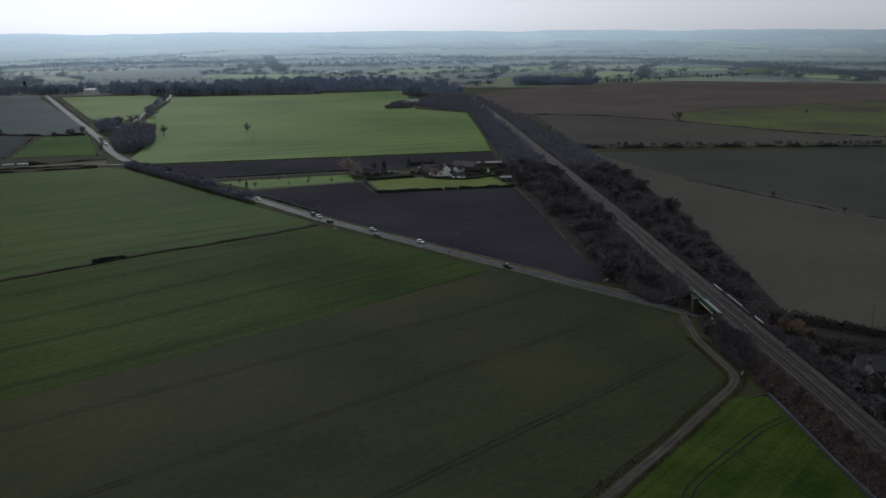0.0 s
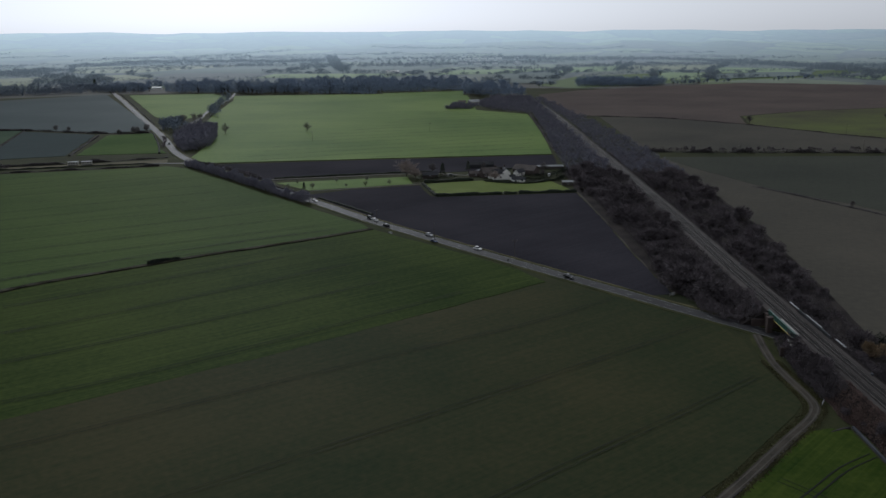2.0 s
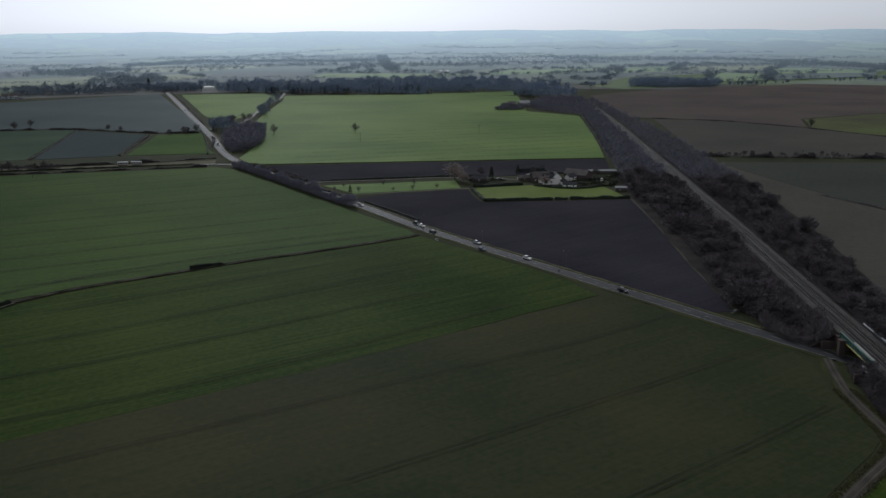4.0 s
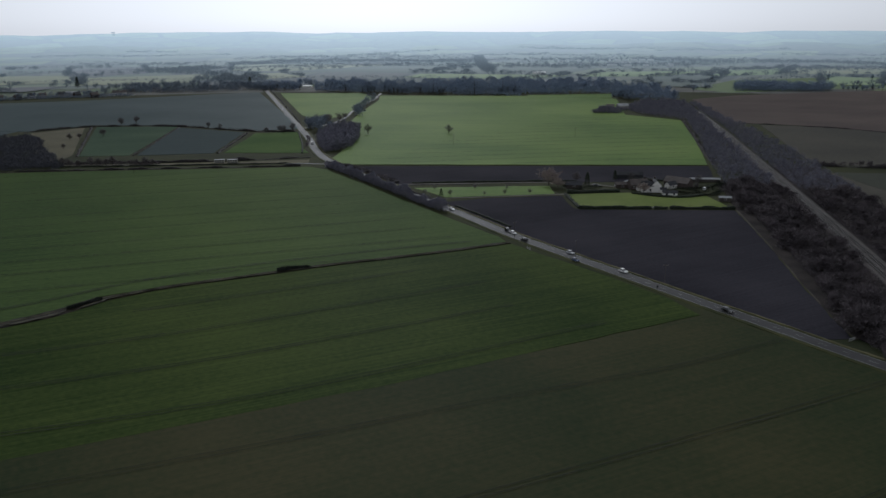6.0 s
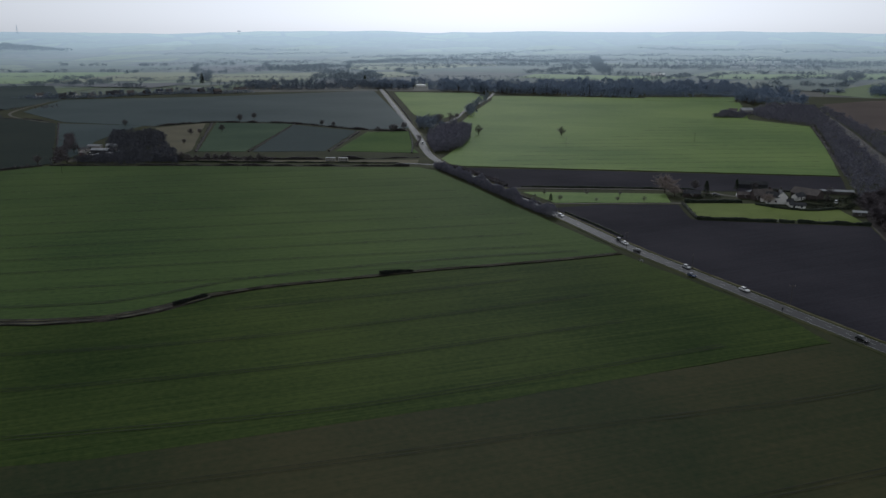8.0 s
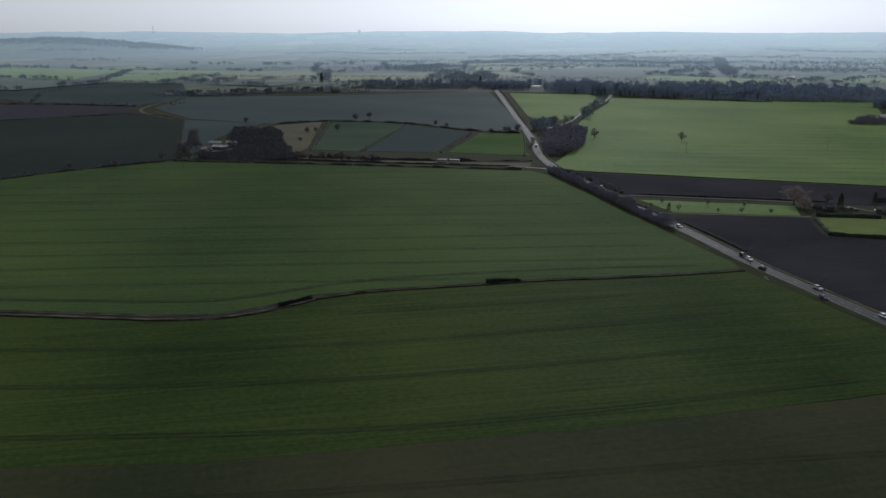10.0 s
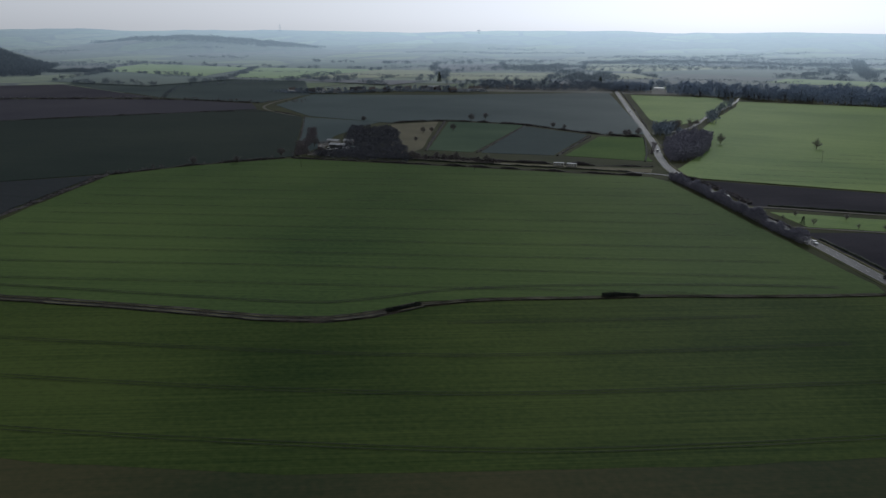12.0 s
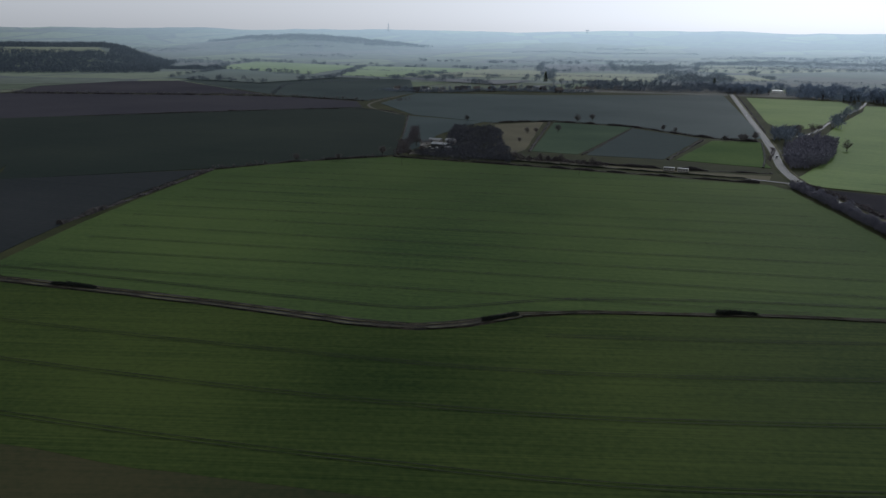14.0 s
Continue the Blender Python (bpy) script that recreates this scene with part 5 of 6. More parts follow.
hedge([(-462, 252), (-500, 311), (-560, 400)], 2.2, 3.0, "dark hedge at the edge of the wheat", BARE_HEDGE, twigs=8)
hedge([(-560, 401), (-552, 462), (-524, 535)], 1.6, 2.0, "thin dark hedge behind the wheat", BARE_HEDGE)
hedge([(-519, 538), (-432, 573), (-361, 600), (-294, 624), (-262, 636)], 1.6, 1.6, "low hedge along the lane", BARE_HEDGE)
hedge([(-446, 588), (-372, 612), (-320, 630), (-275, 646)], 1.2, 1.2, "low clipped hedge along the lane")
hedge([(-446, 605), (-372, 630), (-326, 648), (-272, 680)], 2.0, 2.0, "dark hedge behind the caravans", BARE_HEDGE)
hedge([(-462, 640), (-590, 838)], 1.8, 2.2, "thin dark hedge between meadows", BARE_HEDGE)
hedge([(-420, 656), (-497, 860)], 1.2, 1.5, "thin low hedge between meadows", BARE_HEDGE)
hedge([(-358, 684), (-400, 826)], 1.5, 2.0, "dark hedge between meadows", BARE_HEDGE)
hedge([(-626, 778), (-600, 842), (-500, 868), (-403, 834), (-355, 846)], 2.2, 2.6, "dark hedge above the small meadows", BARE_HEDGE, twigs=8)
hedge([(-288, 700), (-306, 745), (-350, 838)], 1.3, 1.5, "low hedge beside the road bend")
hedge([(-375, 905), (-450, 1045), (-560, 1250), (-640, 1395)], 1.4, 1.4, "low hedge along the straight road", BARE_HEDGE)
hedge([(118, 722), (250, 722), (382, 722), (700, 728)], 2.6, 3.5, "dark uneven hedge between fields", BARE_HEDGE, twigs=10)
hedge([(162, 566), (178, 540), (200, 498), (223, 452), (237, 438), (290, 400)], 1.2, 2.5, "ragged dark hedge across the dull field", BARE_HEDGE, twigs=6)
hedge([(80, 1026), (184, 1000), (259, 932), (339, 824), (406, 780), (560, 770)], 1.2, 1.8, "thin dark hedge below the brown field", BARE_HEDGE)
hedge([(-226, 648), (-100, 676), (41, 706)], 0.6, 0.9, "low grass bank between plough and pasture", VERGE)
hedge([(46, 712), (42, 780), (40, 861), (33, 1041)], 2.0, 3.0, "hedge between pasture and railway", BARE_HEDGE, twigs=8)
hedge([(-744, 770), (-524, 548)], 1.4, 1.8, "thin hedge behind the yard", BARE_HEDGE)
hedge([(-1380, 545), (-1090, 818), (-930, 862)], 2.0, 3.0, "far dark hedge", BARE_HEDGE)
hedge([(-976, 500), (-862, 798), (-760, 778)], 1.6, 2.5, "dark hedge between brown and green fields", BARE_HEDGE)
hedge([(39, 167), (52, 182.5), (67, 201), (79, 216)], 0.5, 0.45, "low dark bank of weeds beside the track", BARE_HEDGE)
hedge([(84, 214.6), (87, 216.5), (90, 217.5)], 0.6, 0.8, "short dark hedge at the corner of the grass", BARE_HEDGE)
# ---- trees and bushes ----
def far_land(x, y):
    return max(0.0, far_height(x, y))


# Dark twigs, tinted blue and lightened in place of haze.
TWIG_BLUE_HAZE = surface("hazed_dark_twigs", (0.105, 0.130, 0.165), (0.190, 0.225, 0.270), 0.3, 2.0, world_place=False, bump=0)
oak = [bare_tree(9, 4.2, 11, TWIG, "bare winter tree with a rounded crown"), bare_tree(9, 3.6, 12, TWIG, "bare winter tree with open branches"), bare_tree(10, 4.4, 13, TWIG, "bare winter tree with a spreading crown")]
far_oak = [bare_tree(13, 5.2, 14, TWIG_FAR_HAZE, "tall bare tree at the wood edge", 420), bare_tree(14, 4.6, 15, TWIG_FAR_HAZE, "tall narrow bare tree at the wood edge", 420), bare_tree(11, 5.0, 16, TWIG_FAR_HAZE, "broad bare tree at the wood edge", 420)]
sapling = bare_tree(4.5, 1.9, 17, TWIG, "young bare tree in the paddock", 380, "young_tree", 0.3)
willow = thorn_bush(7.0, 4.2, 18, TWIG_GOLD, "golden-brown leafless willow beside the railway", 1900, "willow_bush")
field_oak = [bare_tree(13, 5.6, 25, TWIG, "tall open bare tree standing in the pasture", 620, low=0.3), bare_tree(12, 4.6, 26, TWIG, "tall bare tree standing alone in a field", 560, low=0.32)]
beech = bare_tree(12, 7.6, 19, TWIG_PINK, "large pinkish bare tree by the farm drive", 2000)
thorn = [thorn_bush(5.0, 3.2, 31, SCRUB, "leafless thorn scrub on the railway bank"), thorn_bush(4.2, 3.4, 32, SCRUB, "dense leafless thorn bush on the railway bank"), thorn_bush(6.0, 3.4, 33, SCRUB, "tall leafless scrub on the railway bank"), thorn_bush(4.0, 2.8, 34, TWIG_RED, "reddish leafless bramble scrub on the bank")]
fir = [conifer(9, 2.6, 41, "dark conifer beside the farm"), conifer(5, 1.8, 42, "small dark conifer by the roadside")]

for x, y, s in ((-551, 467, 0.8), (-531, 492, 0.7), (-527, 534, 0.9), (-565, 883, 0.9), (-567, 857, 1.1), (-657, 776, 0.9), (-461, 856, 0.8), (-445, 852, 0.7), (-380, 826, 0.8), (-536, 744, 0.7), (-525, 765, 0.9), (-540, 735, 0.8), (-505, 680, 0.6), (-372, 842, 0.9), (-362, 850, 1.0), (-366, 838, 0.9), (200, 500, 0.45), (222, 455, 0.4), (430, 1000, 0.6), (-50, 612, 0.9), (-14, 622, 0.8), (30, 622, 0.7), (-4, 607, 0.7), (28, 600, 0.6), (-512, 548, 1.0), (-530, 560, 1.1), (-545, 572, 1.2), (-552, 596, 1.3), (-508, 560, 0.9)):
    plant(rnd.choice(oak), x, y, s, tall=rnd.uniform(0.9, 1.1))
for k, x, y, s in ((0, -277, 841, 0.85), (0, -199, 863, 0.78), (1, 260, 928, 0.95)):
    plant(field_oak[k], x, y, s)
for x, y in resample([(-446, 593), (-418, 602), (-392, 610), (-374, 616)], 6):
    plant(rnd.choice(oak), x + rnd.uniform(-2, 2), y + rnd.uniform(-2, 2), rnd.uniform(0.5, 0.85), group="trees along the lane")
for x, y in ((-123, 546), (-102, 552), (-90, 557), (-75, 563), (-137, 562), (-112, 570), (-92, 576), (-140, 549)):
    plant(sapling, x, y, rnd.uniform(0.7, 1.1), group="young trees in the paddock")
plant(beech, -67, 596, 1.05)
plant(beech, -60, 586, 0.7, label="smaller pinkish bare tree by the drive")
plant(beech, -5, 582, 0.6, label="reddish bare tree before the farmhouse")
plant(willow, 117, 268, 0.75)
plant(willow, 122, 264, 0.4, label="smaller golden-brown willow beside the lane")
plant(fir[0], -42, 601, 1.0)
plant(fir[0], -25, 625, 0.8, label="dark conifer behind the farm")
plant(fir[1], -128, 543, 1.0)
plant(fir[0], -1028, 1405, 2.2, label="tall dark pointed tree above the village")
plant(fir[0], -730, 1500, 2.0, label="tall dark conifer near the village")
thicket("garden_shrubs", along([(-20, 600), (-12, 606), (6, 600), (20, 596), (34, 592)], 500, 3, 69), 2.6, HEDGE, "dark evergreen garden shrubs round the farmhouse", 0.7, None, 58)
thicket("garden_shrubs", along([(14, 584), (26, 580), (38, 582), (42, 592)], 700, 2.2, 71), 2.4, HEDGE, "dark evergreen shrubs between farmhouse and stable", 0.7, None, 75)
thicket("garden_shrubs", along([(22, 600), (34, 606), (44, 612), (46, 628)], 700, 3.0, 72), 2.2, HEDGE, "dark shrubs round the farmyard", 0.7, None, 76)
thicket("garden_shrubs", along([(-56, 588), (-44, 584), (-34, 590)], 300, 3, 70), 3.0, HEDGE, "dark evergreen shrubs beside the garage", 0.7, None, 59)
plant(fir[1], 38, 598, 0.8)


def bank_height(x, y):
    """Height of the railway bank's slope at a place."""
    p = rail_xy
    d = x - np.interp(y, p[:, 1], p[:, 0])
    steep = 1.45 if d < 0 and y < 282 else 0.59
    return max(0.0, rail_height(x, y) - 0.4 - max(0.0, abs(d) - 5.2) * steep)


rail_xy = resample(rail_line, 10.0)
west_scrub = [(88, 300), (70, 333), (64, 428), (54.5, 532), (45.5, 615), (78, 620), (84, 555), (86, 446), (88, 366), (90, 320)]
east_scrub = [(106, 262), (118, 268), (124, 333), (130, 453), (128, 610), (92, 615), (96, 500), (99, 400), (103, 320)]
house_scrub = [(108, 180), (118, 190), (121, 214), (116, 240), (112, 258), (105, 262), (107, 220)]
track_scrub = [(89, 279), (88, 250), (89, 235), (95, 232), (94, 250), (92, 275)]
lane_scrub = [(112, 262), (122, 254), (140, 244), (134, 236), (118, 244)]
red_scrub = [(90, 224), (95, 205), (97, 160), (98.5, 160), (97.5, 205), (95, 228)]
for poly, count, seed, kinds, size in ((west_scrub, 48, 3, thorn[:3], (0.7, 1.2)), (east_scrub, 34, 4, thorn[:3], (0.55, 0.95)), (house_scrub, 22, 5, thorn[:3], (0.45, 0.8)), (track_scrub, 10, 6, thorn[:3], (0.45, 0.7)), (red_scrub, 22, 8, thorn[2:], (0.3, 0.6)), (lane_scrub, 8, 7, thorn[:3], (0.5, 0.8))):
    for x, y in scatter(poly, count, seed):
        plant(rnd.choice(kinds), x, y, rnd.uniform(*size), bank_height(x, y) - 0.1, group="scrub along the railway")
for poly, count, seed, size in ((west_scrub, 90, 93, (1.2, 2.0)), (east_scrub, 66, 94, (1.0, 1.6)), (house_scrub, 20, 95, (0.9, 1.4))):
    for x, y in scatter(poly, count, seed):
        if abs(x - np.interp(y, rail_xy[:, 1], rail_xy[:, 0])) < 8.0 + 2.0 * size[0]:
            continue
        plant(rnd.choice(thorn[:3]), x, y, rnd.uniform(*size), bank_height(x, y) - 0.1, label="large rounded leafless bush on the railway bank", group="large bushes along the railway", tall=rnd.uniform(0.8, 1.05))
on_bank = lambda x, y: bank_height(x, y) - 0.2
thicket("railway_scrub", scatter(west_scrub, 9000, 41), 3.2, SCRUB, "thick leafless scrub filling the railway bank", 0.62, on_bank, 31, each=8, lump=0.14)
thicket("railway_scrub", scatter(east_scrub, 6000, 42), 2.2, SCRUB, "thick leafless scrub on the railway bank", 0.6, on_bank, 32, each=8, lump=0.14)
thicket("railway_scrub", scatter([(72, 312), (78, 300), (90, 294.5), (92, 312), (84, 330), (74, 330)], 2600, 97), 4.2, SCRUB, "leafless scrub beside the bridge abutment", 0.55, on_bank, 77, each=8, lump=0.14)
thicket("railway_scrub", scatter(house_scrub, 2600, 43), 2.4, SCRUB, "leafless scrub between railway and house", 0.5, on_bank, 33, each=8, lump=0.16)
thicket("railway_scrub", scatter(track_scrub, 1700, 45), 3.8, SCRUB, "leafless scrub between track and railway", 0.5, on_bank, 36, each=9)
thicket("bracken", [(fx, fy) for fx, fy in scatter([(90, 236), (104, 236), (112, 150), (94.2, 150), (93.4, 186), (92.6, 214), (90, 224)], 12000, 49) if fx < np.interp(fy, rail_xy[:, 1], rail_xy[:, 0]) - 4.2], 0.6, TWIG_RED, "brown dead bracken between track and railway", 0.5, bank_height, 47, each=5)
thicket("bracken", scatter(red_scrub, 1500, 44), 1.0, TWIG_RED, "reddish bramble and dead bracken on the bank", 0.6, on_bank, 34)
thicket("lane_scrub", scatter([(112, 258), (118, 262), (150, 248), (150, 238), (130, 236), (116, 246)], 1500, 46), 2.2, HEDGE, "dark evergreen scrub beside the lane", 0.7, None, 37)
thicket("lane_scrub", along([(122, 280), (140, 266), (162, 255), (200, 256)], 1600, 3.2, 98), 3.2, HEDGE, "dark evergreen hedge between lane and field", 0.7, None, 78, each=5)
thicket("roadside_scrub", along([(-240, 637), (-214, 609), (-184, 576), (-150, 537), (-128, 512), (-116, 500)], 6000, 2.3, 47), 7.5, TWIG_DUSK_HAZE, "broad overgrown dark scrub beside the road", 0.7, None, 38, each=9)
thicket("roadside_scrub", along([(-246, 655), (-216, 633), (-192, 606), (-170, 584)], 700, 1.8, 48), 2.6, SCRUB, "dark scrub on the far side of the road", 0.8, None, 39)
woodland("far_hedgerow", along([(118, 722), (250, 722), (382, 722), (560, 724)], 110, 3, 9), 5.0, SCRUB, "bushes along the hedge between fields", 35, twigs=130)

far_west = [(47, 615), (44, 700), (42, 860), (36, 1040), (-20, 1110), (-40, 1170), (-10, 1300), (40, 1290), (60, 985), (73, 740), (78, 620)]
far_east = [(92, 615), (128, 610), (118, 760), (100, 930), (60, 1250), (48, 1300), (56, 1160), (72, 985), (84, 740)]
woodland("railway_scrub", scatter(far_west, 420, 11), 7, TWIG_DUSK_HAZE, "leafless scrub and trees along the railway", 2, bank_height)
woodland("railway_scrub", scatter(far_east, 220, 12), 5.5, TWIG_DUSK_HAZE, "leafless scrub on the far railway bank", 3, bank_height)
thicket("copse_growth", scatter([(-310, 790), (-286, 735), (-270, 706), (-258, 738), (-272, 800), (-296, 872), (-322, 868)], 6500, 50), 10.0, TWIG_DUSK_HAZE, "dense dusky leafless young trees inside the road bend", 1.0, None, 40, each=6)
thicket("copse_growth", scatter([(-512, 590), (-516, 556), (-500, 549), (-432, 578), (-452, 606), (-508, 660), (-575, 735), (-625, 722), (-560, 645)], 6000, 51), 5.6, TWIG_DARK, "dense dark leafless growth beside the yard", 1.1, None, 41, each=6, lump=0.05)
for pts in ([(-155, 362), (-151, 366), (-146, 370.5)], [(-210, 297), (-208, 303), (-206, 308)], [(-358, 208), (-350, 212.5), (-342, 216)], [(-395, 190), (-386, 194)]):
    thicket("bramble_clump", along(pts, 600, 1.0, 75), 1.5, BRAMBLE_SHADE, "dense dark bramble clump on the ditch bank", 0.6, None, 65, each=5, lump=0.04)
thicket("ditch_grass", along(ditch_line, 3800, 2.4, 76), 0.35, DRY_GRASS, "dry grass tufts on the ditch banks", 0.28, lambda x, y: 0.25, 66, lump=0.2)
thicket("lane_growth", along([(-450, 592), (-418, 602), (-392, 610), (-372, 617)], 1100, 2.6, 71), 4.2, SCRUB, "dark leafless trees and bushes along the lane", 1.0, None, 60)
thicket("yard_growth", along([(-520, 545), (-548, 578), (-574, 610), (-600, 640), (-640, 680)], 1300, 4.0, 72), 5.5, SCRUB, "dark leafless trees beside the yard", 1.2, None, 61)
thicket("yard_growth", along([(-505, 576), (-475, 584), (-442, 592)], 1500, 5.0, 82), 4.2, TWIG_DARK, "dark leafless growth between yard and lane", 0.9, None, 68, each=5)
thicket("yard_growth", along([(-516, 556), (-490, 578), (-460, 592)], 500, 2.5, 73), 2.6, SCRUB, "dark scrub before the yard", 0.9, None, 62)
thicket("lane_growth", along([(-300, 738), (-318, 790), (-330, 812)], 260, 1.5, 74), 2.2, SCRUB, "low scrub inside the road bend", 0.8, None, 63)
thicket("wood_growth", open_ground(scatter([(-700, 1420), (-440, 1380), (-30, 1340), (30, 1300), (20, 1480), (-90, 1640), (-260, 1660), (-470, 1540), (-640, 1540)], 9000, 52)), 8.5, TWIG_FAR_HAZE, "dense bare undergrowth of the woodland belt", 2.2, None, 42, each=5, lump=0.02)
thicket("wood_growth", scatter([(128, 1545), (268, 1558), (300, 1610), (150, 1640)], 2500, 53), 13, TWIG_FAR_HAZE, "dense tops of the square wood", 2.2, None, 43, each=5, lump=0.03)
hill_places = []
hr = random.Random(54)
while len(hill_places) < 15000:
    along_s, back_d = hr.uniform(-15, 900), hr.uniform(-190, 330)
    clear = 60 < back_d < 170 and along_s > 120
    if not clear:
        hill_places.append((-1925 - 0.56 * along_s - 0.83 * back_d, 1080 - 0.83 * along_s + 0.56 * back_d))
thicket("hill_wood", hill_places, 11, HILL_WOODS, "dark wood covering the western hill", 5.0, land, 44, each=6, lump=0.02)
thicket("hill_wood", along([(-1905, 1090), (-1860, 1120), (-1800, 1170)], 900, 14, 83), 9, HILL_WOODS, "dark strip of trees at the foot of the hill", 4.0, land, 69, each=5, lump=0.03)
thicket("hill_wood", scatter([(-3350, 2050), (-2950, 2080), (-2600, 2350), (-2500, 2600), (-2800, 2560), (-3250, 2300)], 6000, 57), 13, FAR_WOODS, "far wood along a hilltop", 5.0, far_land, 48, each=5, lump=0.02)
thicket("copse_growth", scatter([(-76, 1104), (-42, 1112), (-34, 1128), (-62, 1136)], 1300, 99), 8.5, TWIG_DUSK_HAZE, "small dusky copse before farm sheds", 1.2, None, 79, each=6, lump=0.06)
thicket("railway_scrub", scatter(far_west, 9000, 55), 5.5, TWIG_DUSK_HAZE, "thick scrub along the railway into the distance", 1.4, on_bank, 45)
thicket("railway_scrub", scatter(far_east, 5000, 56), 4.0, TWIG_DUSK_HAZE, "thick scrub on the far railway bank", 1.3, on_bank, 46)
woodland("copse", scatter([(-310, 790), (-286, 735), (-270, 706), (-258, 738), (-272, 800), (-296, 872), (-322, 868)], 110, 13), 11, TWIG_DUSK_HAZE, "dense dusky brown copse inside the road bend", 4, twigs=70)
woodland("copse", scatter([(-512, 590), (-516, 556), (-500, 549), (-432, 578), (-452, 606), (-508, 660), (-575, 735), (-625, 722), (-560, 645)], 170, 14), 7, TWIG_DARK, "dark leafless copse beside the yard", 5, twigs=70)
woodland("copse", scatter([(-376, 905), (-362, 898), (-345, 950), (-352, 1000)], 30, 15), 8, TWIG, "bare trees beside the lane", 6)
woodland("copse", scatter([(-352, 862), (-336, 846), (-322, 872), (-345, 905), (-364, 900)], 26, 36), 12, TWIG_BLUE_HAZE, "taller bare trees behind the copse, tinted for haze", 26, twigs=110)
woodland("tree_belt", along([(-345, 1010), (-362, 1050), (-385, 1150), (-405, 1250)], 30, 5, 16), 11, TWIG_BLUE_HAZE, "bare trees along the lane", 7)
belt_line = [(-660, 1395), (-575, 1402), (-433, 1362), (-301, 1374), (-166, 1384), (-60, 1350), (-30, 1300)]
for x, y in open_ground(along(belt_line, 150, 9, 17)):
    plant(rnd.choice(far_oak), x, y + rnd.uniform(0, 40), rnd.uniform(0.7, 1.9), group="trees at the edge of the wood")
woodland("wood", open_ground(scatter([(-700, 1420), (-440, 1380), (-30, 1340), (30, 1300), (20, 1480), (-90, 1680), (-260, 1700), (-470, 1560), (-640, 1560)], 620, 18)), 15, TWIG_FAR_HAZE, "broad belt of dark bare woodland", 8, twigs=120)
woodland("wood", scatter([(128, 1545), (268, 1558), (300, 1610), (150, 1640)], 170, 19), 15, TWIG_FAR_HAZE, "dark square wood beyond the brown field", 9, twigs=60)
for x, y in along([(275, 1560), (400, 1632), (520, 1705), (645, 1782)], 34, 4, 20):
    plant(rnd.choice(far_oak), x, y, rnd.uniform(0.5, 1.0), group="trees along the high hedge")
for x, y in ((70, 1560), (85, 1570), (62, 1500), (110, 1800), (330, 1850), (420, 1900)):
    plant(rnd.choice(far_oak), x, y, rnd.uniform(0.8, 1.3))
woodland("village_trees", along([(-1040, 1020), (-965, 1070), (-930, 1180), (-860, 1210), (-900, 1300), (-800, 1330), (-650, 1420)], 150, 14, 21), 9, TWIG_BLUE_HAZE, "bare trees between the village houses", 10)
woodland("village_trees", scatter([(-960, 1330), (-800, 1320), (-640, 1420), (-680, 1500), (-900, 1420)], 130, 22), 14, TWIG_BLUE_HAZE, "bare trees round the village", 11)
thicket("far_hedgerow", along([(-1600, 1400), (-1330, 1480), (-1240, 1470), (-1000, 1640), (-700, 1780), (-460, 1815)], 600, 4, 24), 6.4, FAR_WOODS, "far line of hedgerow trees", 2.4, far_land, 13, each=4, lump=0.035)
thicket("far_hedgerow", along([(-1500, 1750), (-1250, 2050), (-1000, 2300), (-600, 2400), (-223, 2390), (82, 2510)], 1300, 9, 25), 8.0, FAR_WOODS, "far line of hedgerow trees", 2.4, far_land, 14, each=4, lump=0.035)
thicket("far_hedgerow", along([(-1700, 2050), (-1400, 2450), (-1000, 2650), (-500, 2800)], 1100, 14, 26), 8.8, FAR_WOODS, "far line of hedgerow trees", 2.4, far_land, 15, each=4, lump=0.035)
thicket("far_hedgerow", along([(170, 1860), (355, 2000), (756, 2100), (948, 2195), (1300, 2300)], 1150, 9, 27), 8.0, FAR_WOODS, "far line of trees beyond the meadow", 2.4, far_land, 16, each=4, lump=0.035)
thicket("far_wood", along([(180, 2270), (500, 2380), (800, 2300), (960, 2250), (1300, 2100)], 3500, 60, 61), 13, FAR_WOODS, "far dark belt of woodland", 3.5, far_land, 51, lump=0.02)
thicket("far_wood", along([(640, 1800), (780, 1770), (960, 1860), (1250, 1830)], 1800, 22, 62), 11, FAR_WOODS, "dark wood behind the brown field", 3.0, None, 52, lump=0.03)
thicket("far_wood", along([(-800, 1520), (-700, 1470), (-660, 1420)], 900, 22, 63), 12, TWIG_BLUE_HAZE, "dark trees where the road meets the wood", 3.0, None, 53, lump=0.04)
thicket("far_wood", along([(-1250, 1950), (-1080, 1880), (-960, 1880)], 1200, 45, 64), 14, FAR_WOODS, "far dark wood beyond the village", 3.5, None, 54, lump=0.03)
thicket("village_growth", along([(-1050, 1010), (-975, 1055), (-950, 1115), (-925, 1170), (-860, 1195), (-815, 1245)], 2600, 13, 68), 5.0, TWIG_BLUE_HAZE, "dark garden trees and hedges along the village", 1.8, None, 57, lump=0.06)
thicket("far_wood", along([(-860, 1330), (-780, 1340), (-700, 1400)], 900, 20, 65), 11, TWIG_BLUE_HAZE, "dark trees in the village", 2.6, None, 55, lump=0.05)
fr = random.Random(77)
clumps = []
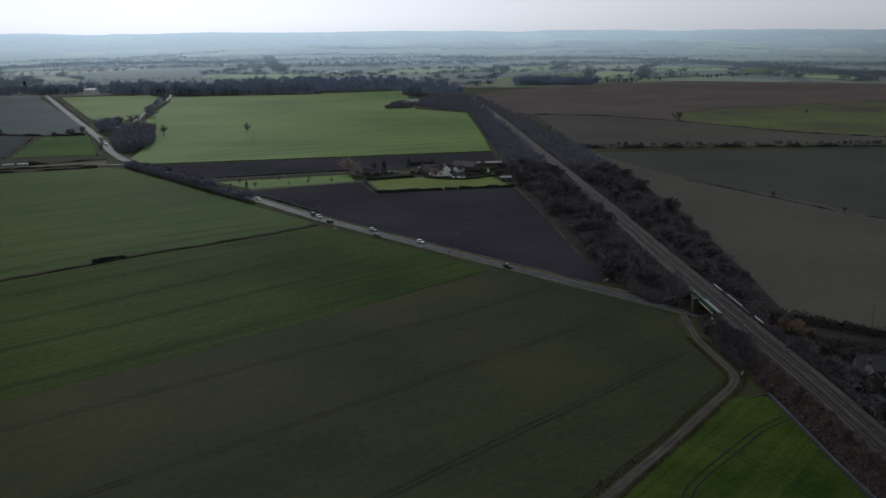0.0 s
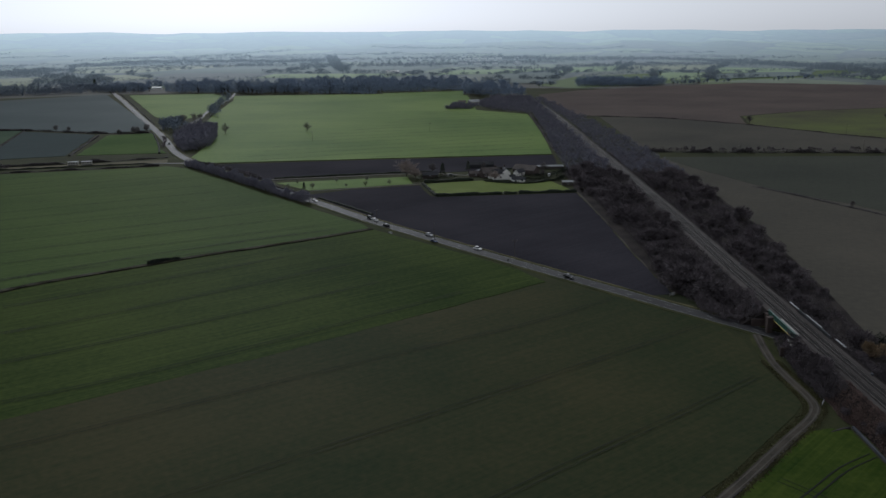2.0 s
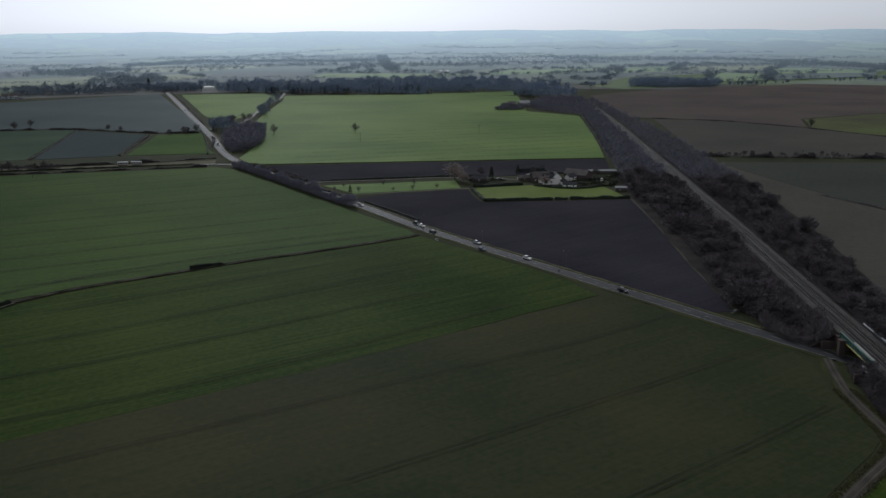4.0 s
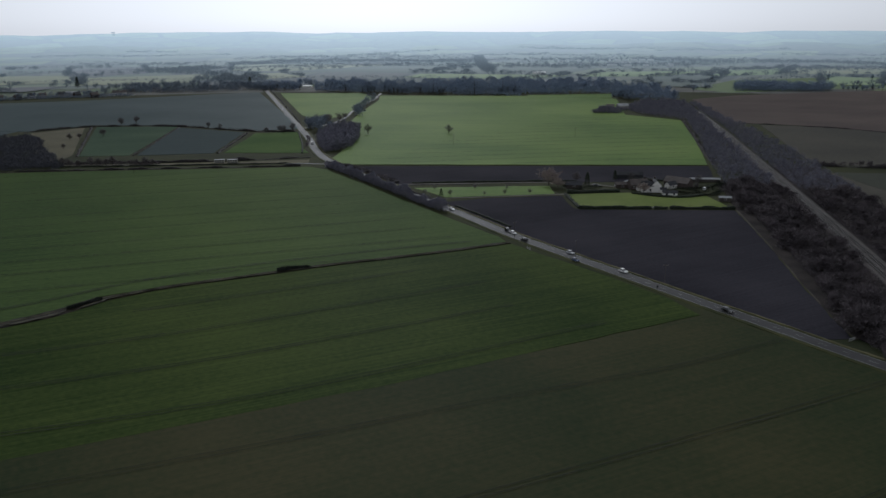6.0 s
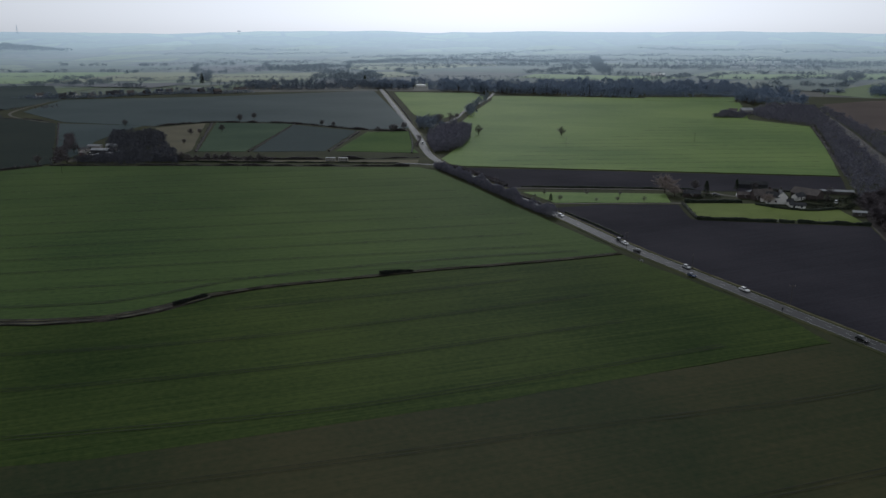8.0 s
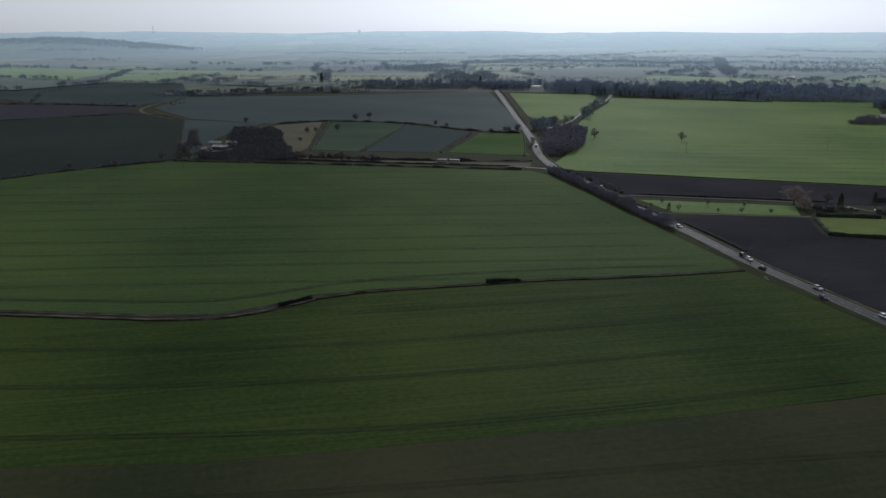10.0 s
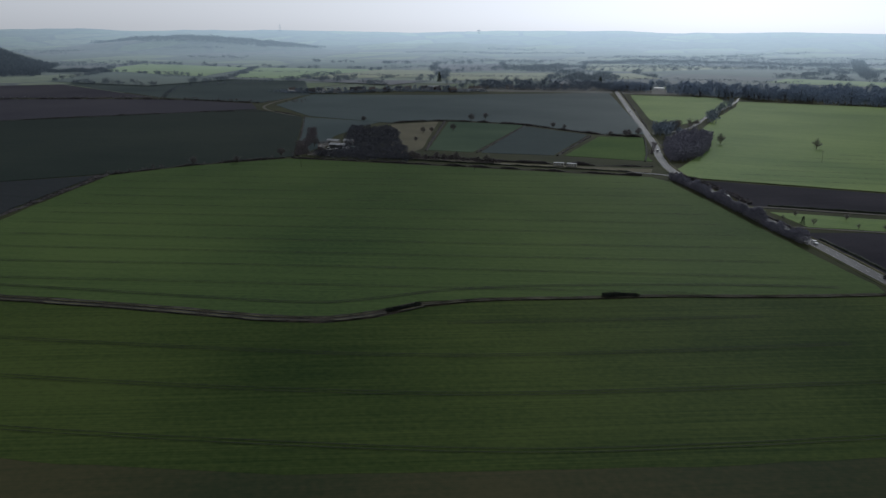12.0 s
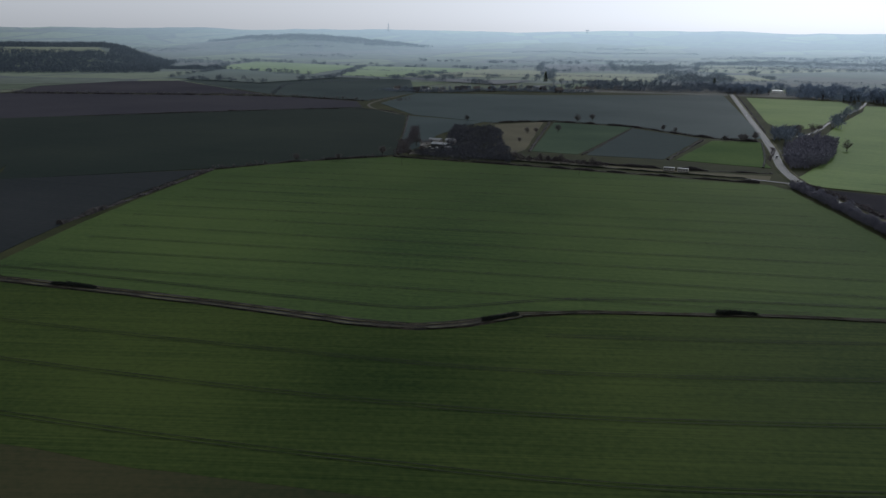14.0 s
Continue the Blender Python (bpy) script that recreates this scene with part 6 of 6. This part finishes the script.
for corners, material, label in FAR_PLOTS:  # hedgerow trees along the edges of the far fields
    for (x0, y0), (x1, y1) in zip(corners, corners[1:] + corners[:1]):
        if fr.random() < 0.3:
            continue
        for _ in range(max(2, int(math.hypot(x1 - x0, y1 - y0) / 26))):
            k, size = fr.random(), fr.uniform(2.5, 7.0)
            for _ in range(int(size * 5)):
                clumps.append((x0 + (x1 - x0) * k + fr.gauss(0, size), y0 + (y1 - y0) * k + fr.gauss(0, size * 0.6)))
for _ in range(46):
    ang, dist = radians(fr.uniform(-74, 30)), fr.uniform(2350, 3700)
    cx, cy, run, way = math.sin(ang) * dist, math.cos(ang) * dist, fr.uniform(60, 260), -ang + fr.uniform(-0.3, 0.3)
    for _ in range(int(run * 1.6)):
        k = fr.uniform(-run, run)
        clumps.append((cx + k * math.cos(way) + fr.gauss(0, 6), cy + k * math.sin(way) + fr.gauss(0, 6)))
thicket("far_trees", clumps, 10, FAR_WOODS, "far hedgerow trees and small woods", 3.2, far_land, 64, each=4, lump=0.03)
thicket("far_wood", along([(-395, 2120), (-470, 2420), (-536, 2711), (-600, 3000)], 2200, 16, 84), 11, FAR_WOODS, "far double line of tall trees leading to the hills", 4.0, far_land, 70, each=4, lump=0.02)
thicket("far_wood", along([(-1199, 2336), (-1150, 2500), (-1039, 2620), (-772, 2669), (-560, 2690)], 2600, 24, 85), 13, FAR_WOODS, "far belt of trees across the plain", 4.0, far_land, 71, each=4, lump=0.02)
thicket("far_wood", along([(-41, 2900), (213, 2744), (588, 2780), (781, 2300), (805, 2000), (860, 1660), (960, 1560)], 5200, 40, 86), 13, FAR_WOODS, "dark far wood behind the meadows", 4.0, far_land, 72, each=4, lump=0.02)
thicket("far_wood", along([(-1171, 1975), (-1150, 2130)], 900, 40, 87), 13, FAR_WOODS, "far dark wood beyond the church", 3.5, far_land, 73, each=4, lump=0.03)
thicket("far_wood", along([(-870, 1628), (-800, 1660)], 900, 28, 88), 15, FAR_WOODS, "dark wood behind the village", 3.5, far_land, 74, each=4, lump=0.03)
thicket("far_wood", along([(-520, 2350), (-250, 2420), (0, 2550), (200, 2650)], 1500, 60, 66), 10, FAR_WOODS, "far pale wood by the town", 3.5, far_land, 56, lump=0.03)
for x, y in ((44.5, 181), (41.5, 177.5), (38, 173.5), (35.5, 171)):
    plant(rnd.choice(thorn[:3]), x, y, rnd.uniform(0.18, 0.3), label="low thorn bush beside the muddy track", group="bushes along the track")
woodland("town_trees", [(x, y) for x, y in scatter([(-380, 2380), (100, 2380), (160, 2900), (-420, 2900)], 260, 31) if not (-150 < x < 30 and y < 2690)], 11, FAR_WOODS, "bare trees among far houses", 20, far_land)
thicket("far_hedgerow", along([(-1380, 545), (-1090, 818), (-930, 862), (-880, 905)], 250, 3, 33), 4.8, TWIG, "far hedge with scattered bushes", 2.4, far_land, 22, each=4, lump=0.035)
thicket("far_hedgerow", along([(-1100, 830), (-1300, 1000), (-1240, 1250), (-1560, 1150)], 300, 3, 34), 6.4, FAR_WOODS, "far hedge with scattered trees", 2.4, far_land, 23, each=4, lump=0.035)
woodland("far_hedgerow", along([(-560, 400), (-548, 462), (-522, 530)], 16, 3, 35), 3.5, SCRUB, "small bushes along the hedge", 24, far_land)

def verge_edge(line, off):
    """A line moved sideways by an offset."""
    p = resample(line, 3.0)
    out = []
    for a, b in zip(p[:-1], p[1:]):
        dx, dy = b[0] - a[0], b[1] - a[1]
        n = math.hypot(dx, dy) or 1.0
        out.append((a[0] - dy / n * off, a[1] + dx / n * off))
    return out


track_line = [(83.5, 262), (85.3, 243), (86.3, 234), (85.4, 228), (81, 221), (73, 211.5), (64.5, 200.5), (56, 189.5), (42, 173), (32, 161)]
for off in (-2.4, 2.3):
    thicket("verge_grass", along(verge_edge(track_line, off), 4200, 0.8, 81), 0.4, DRY_GRASS, "dry grass tufts beside the muddy track", 0.26, lambda x, y: 0.16, 67, lump=0.2)
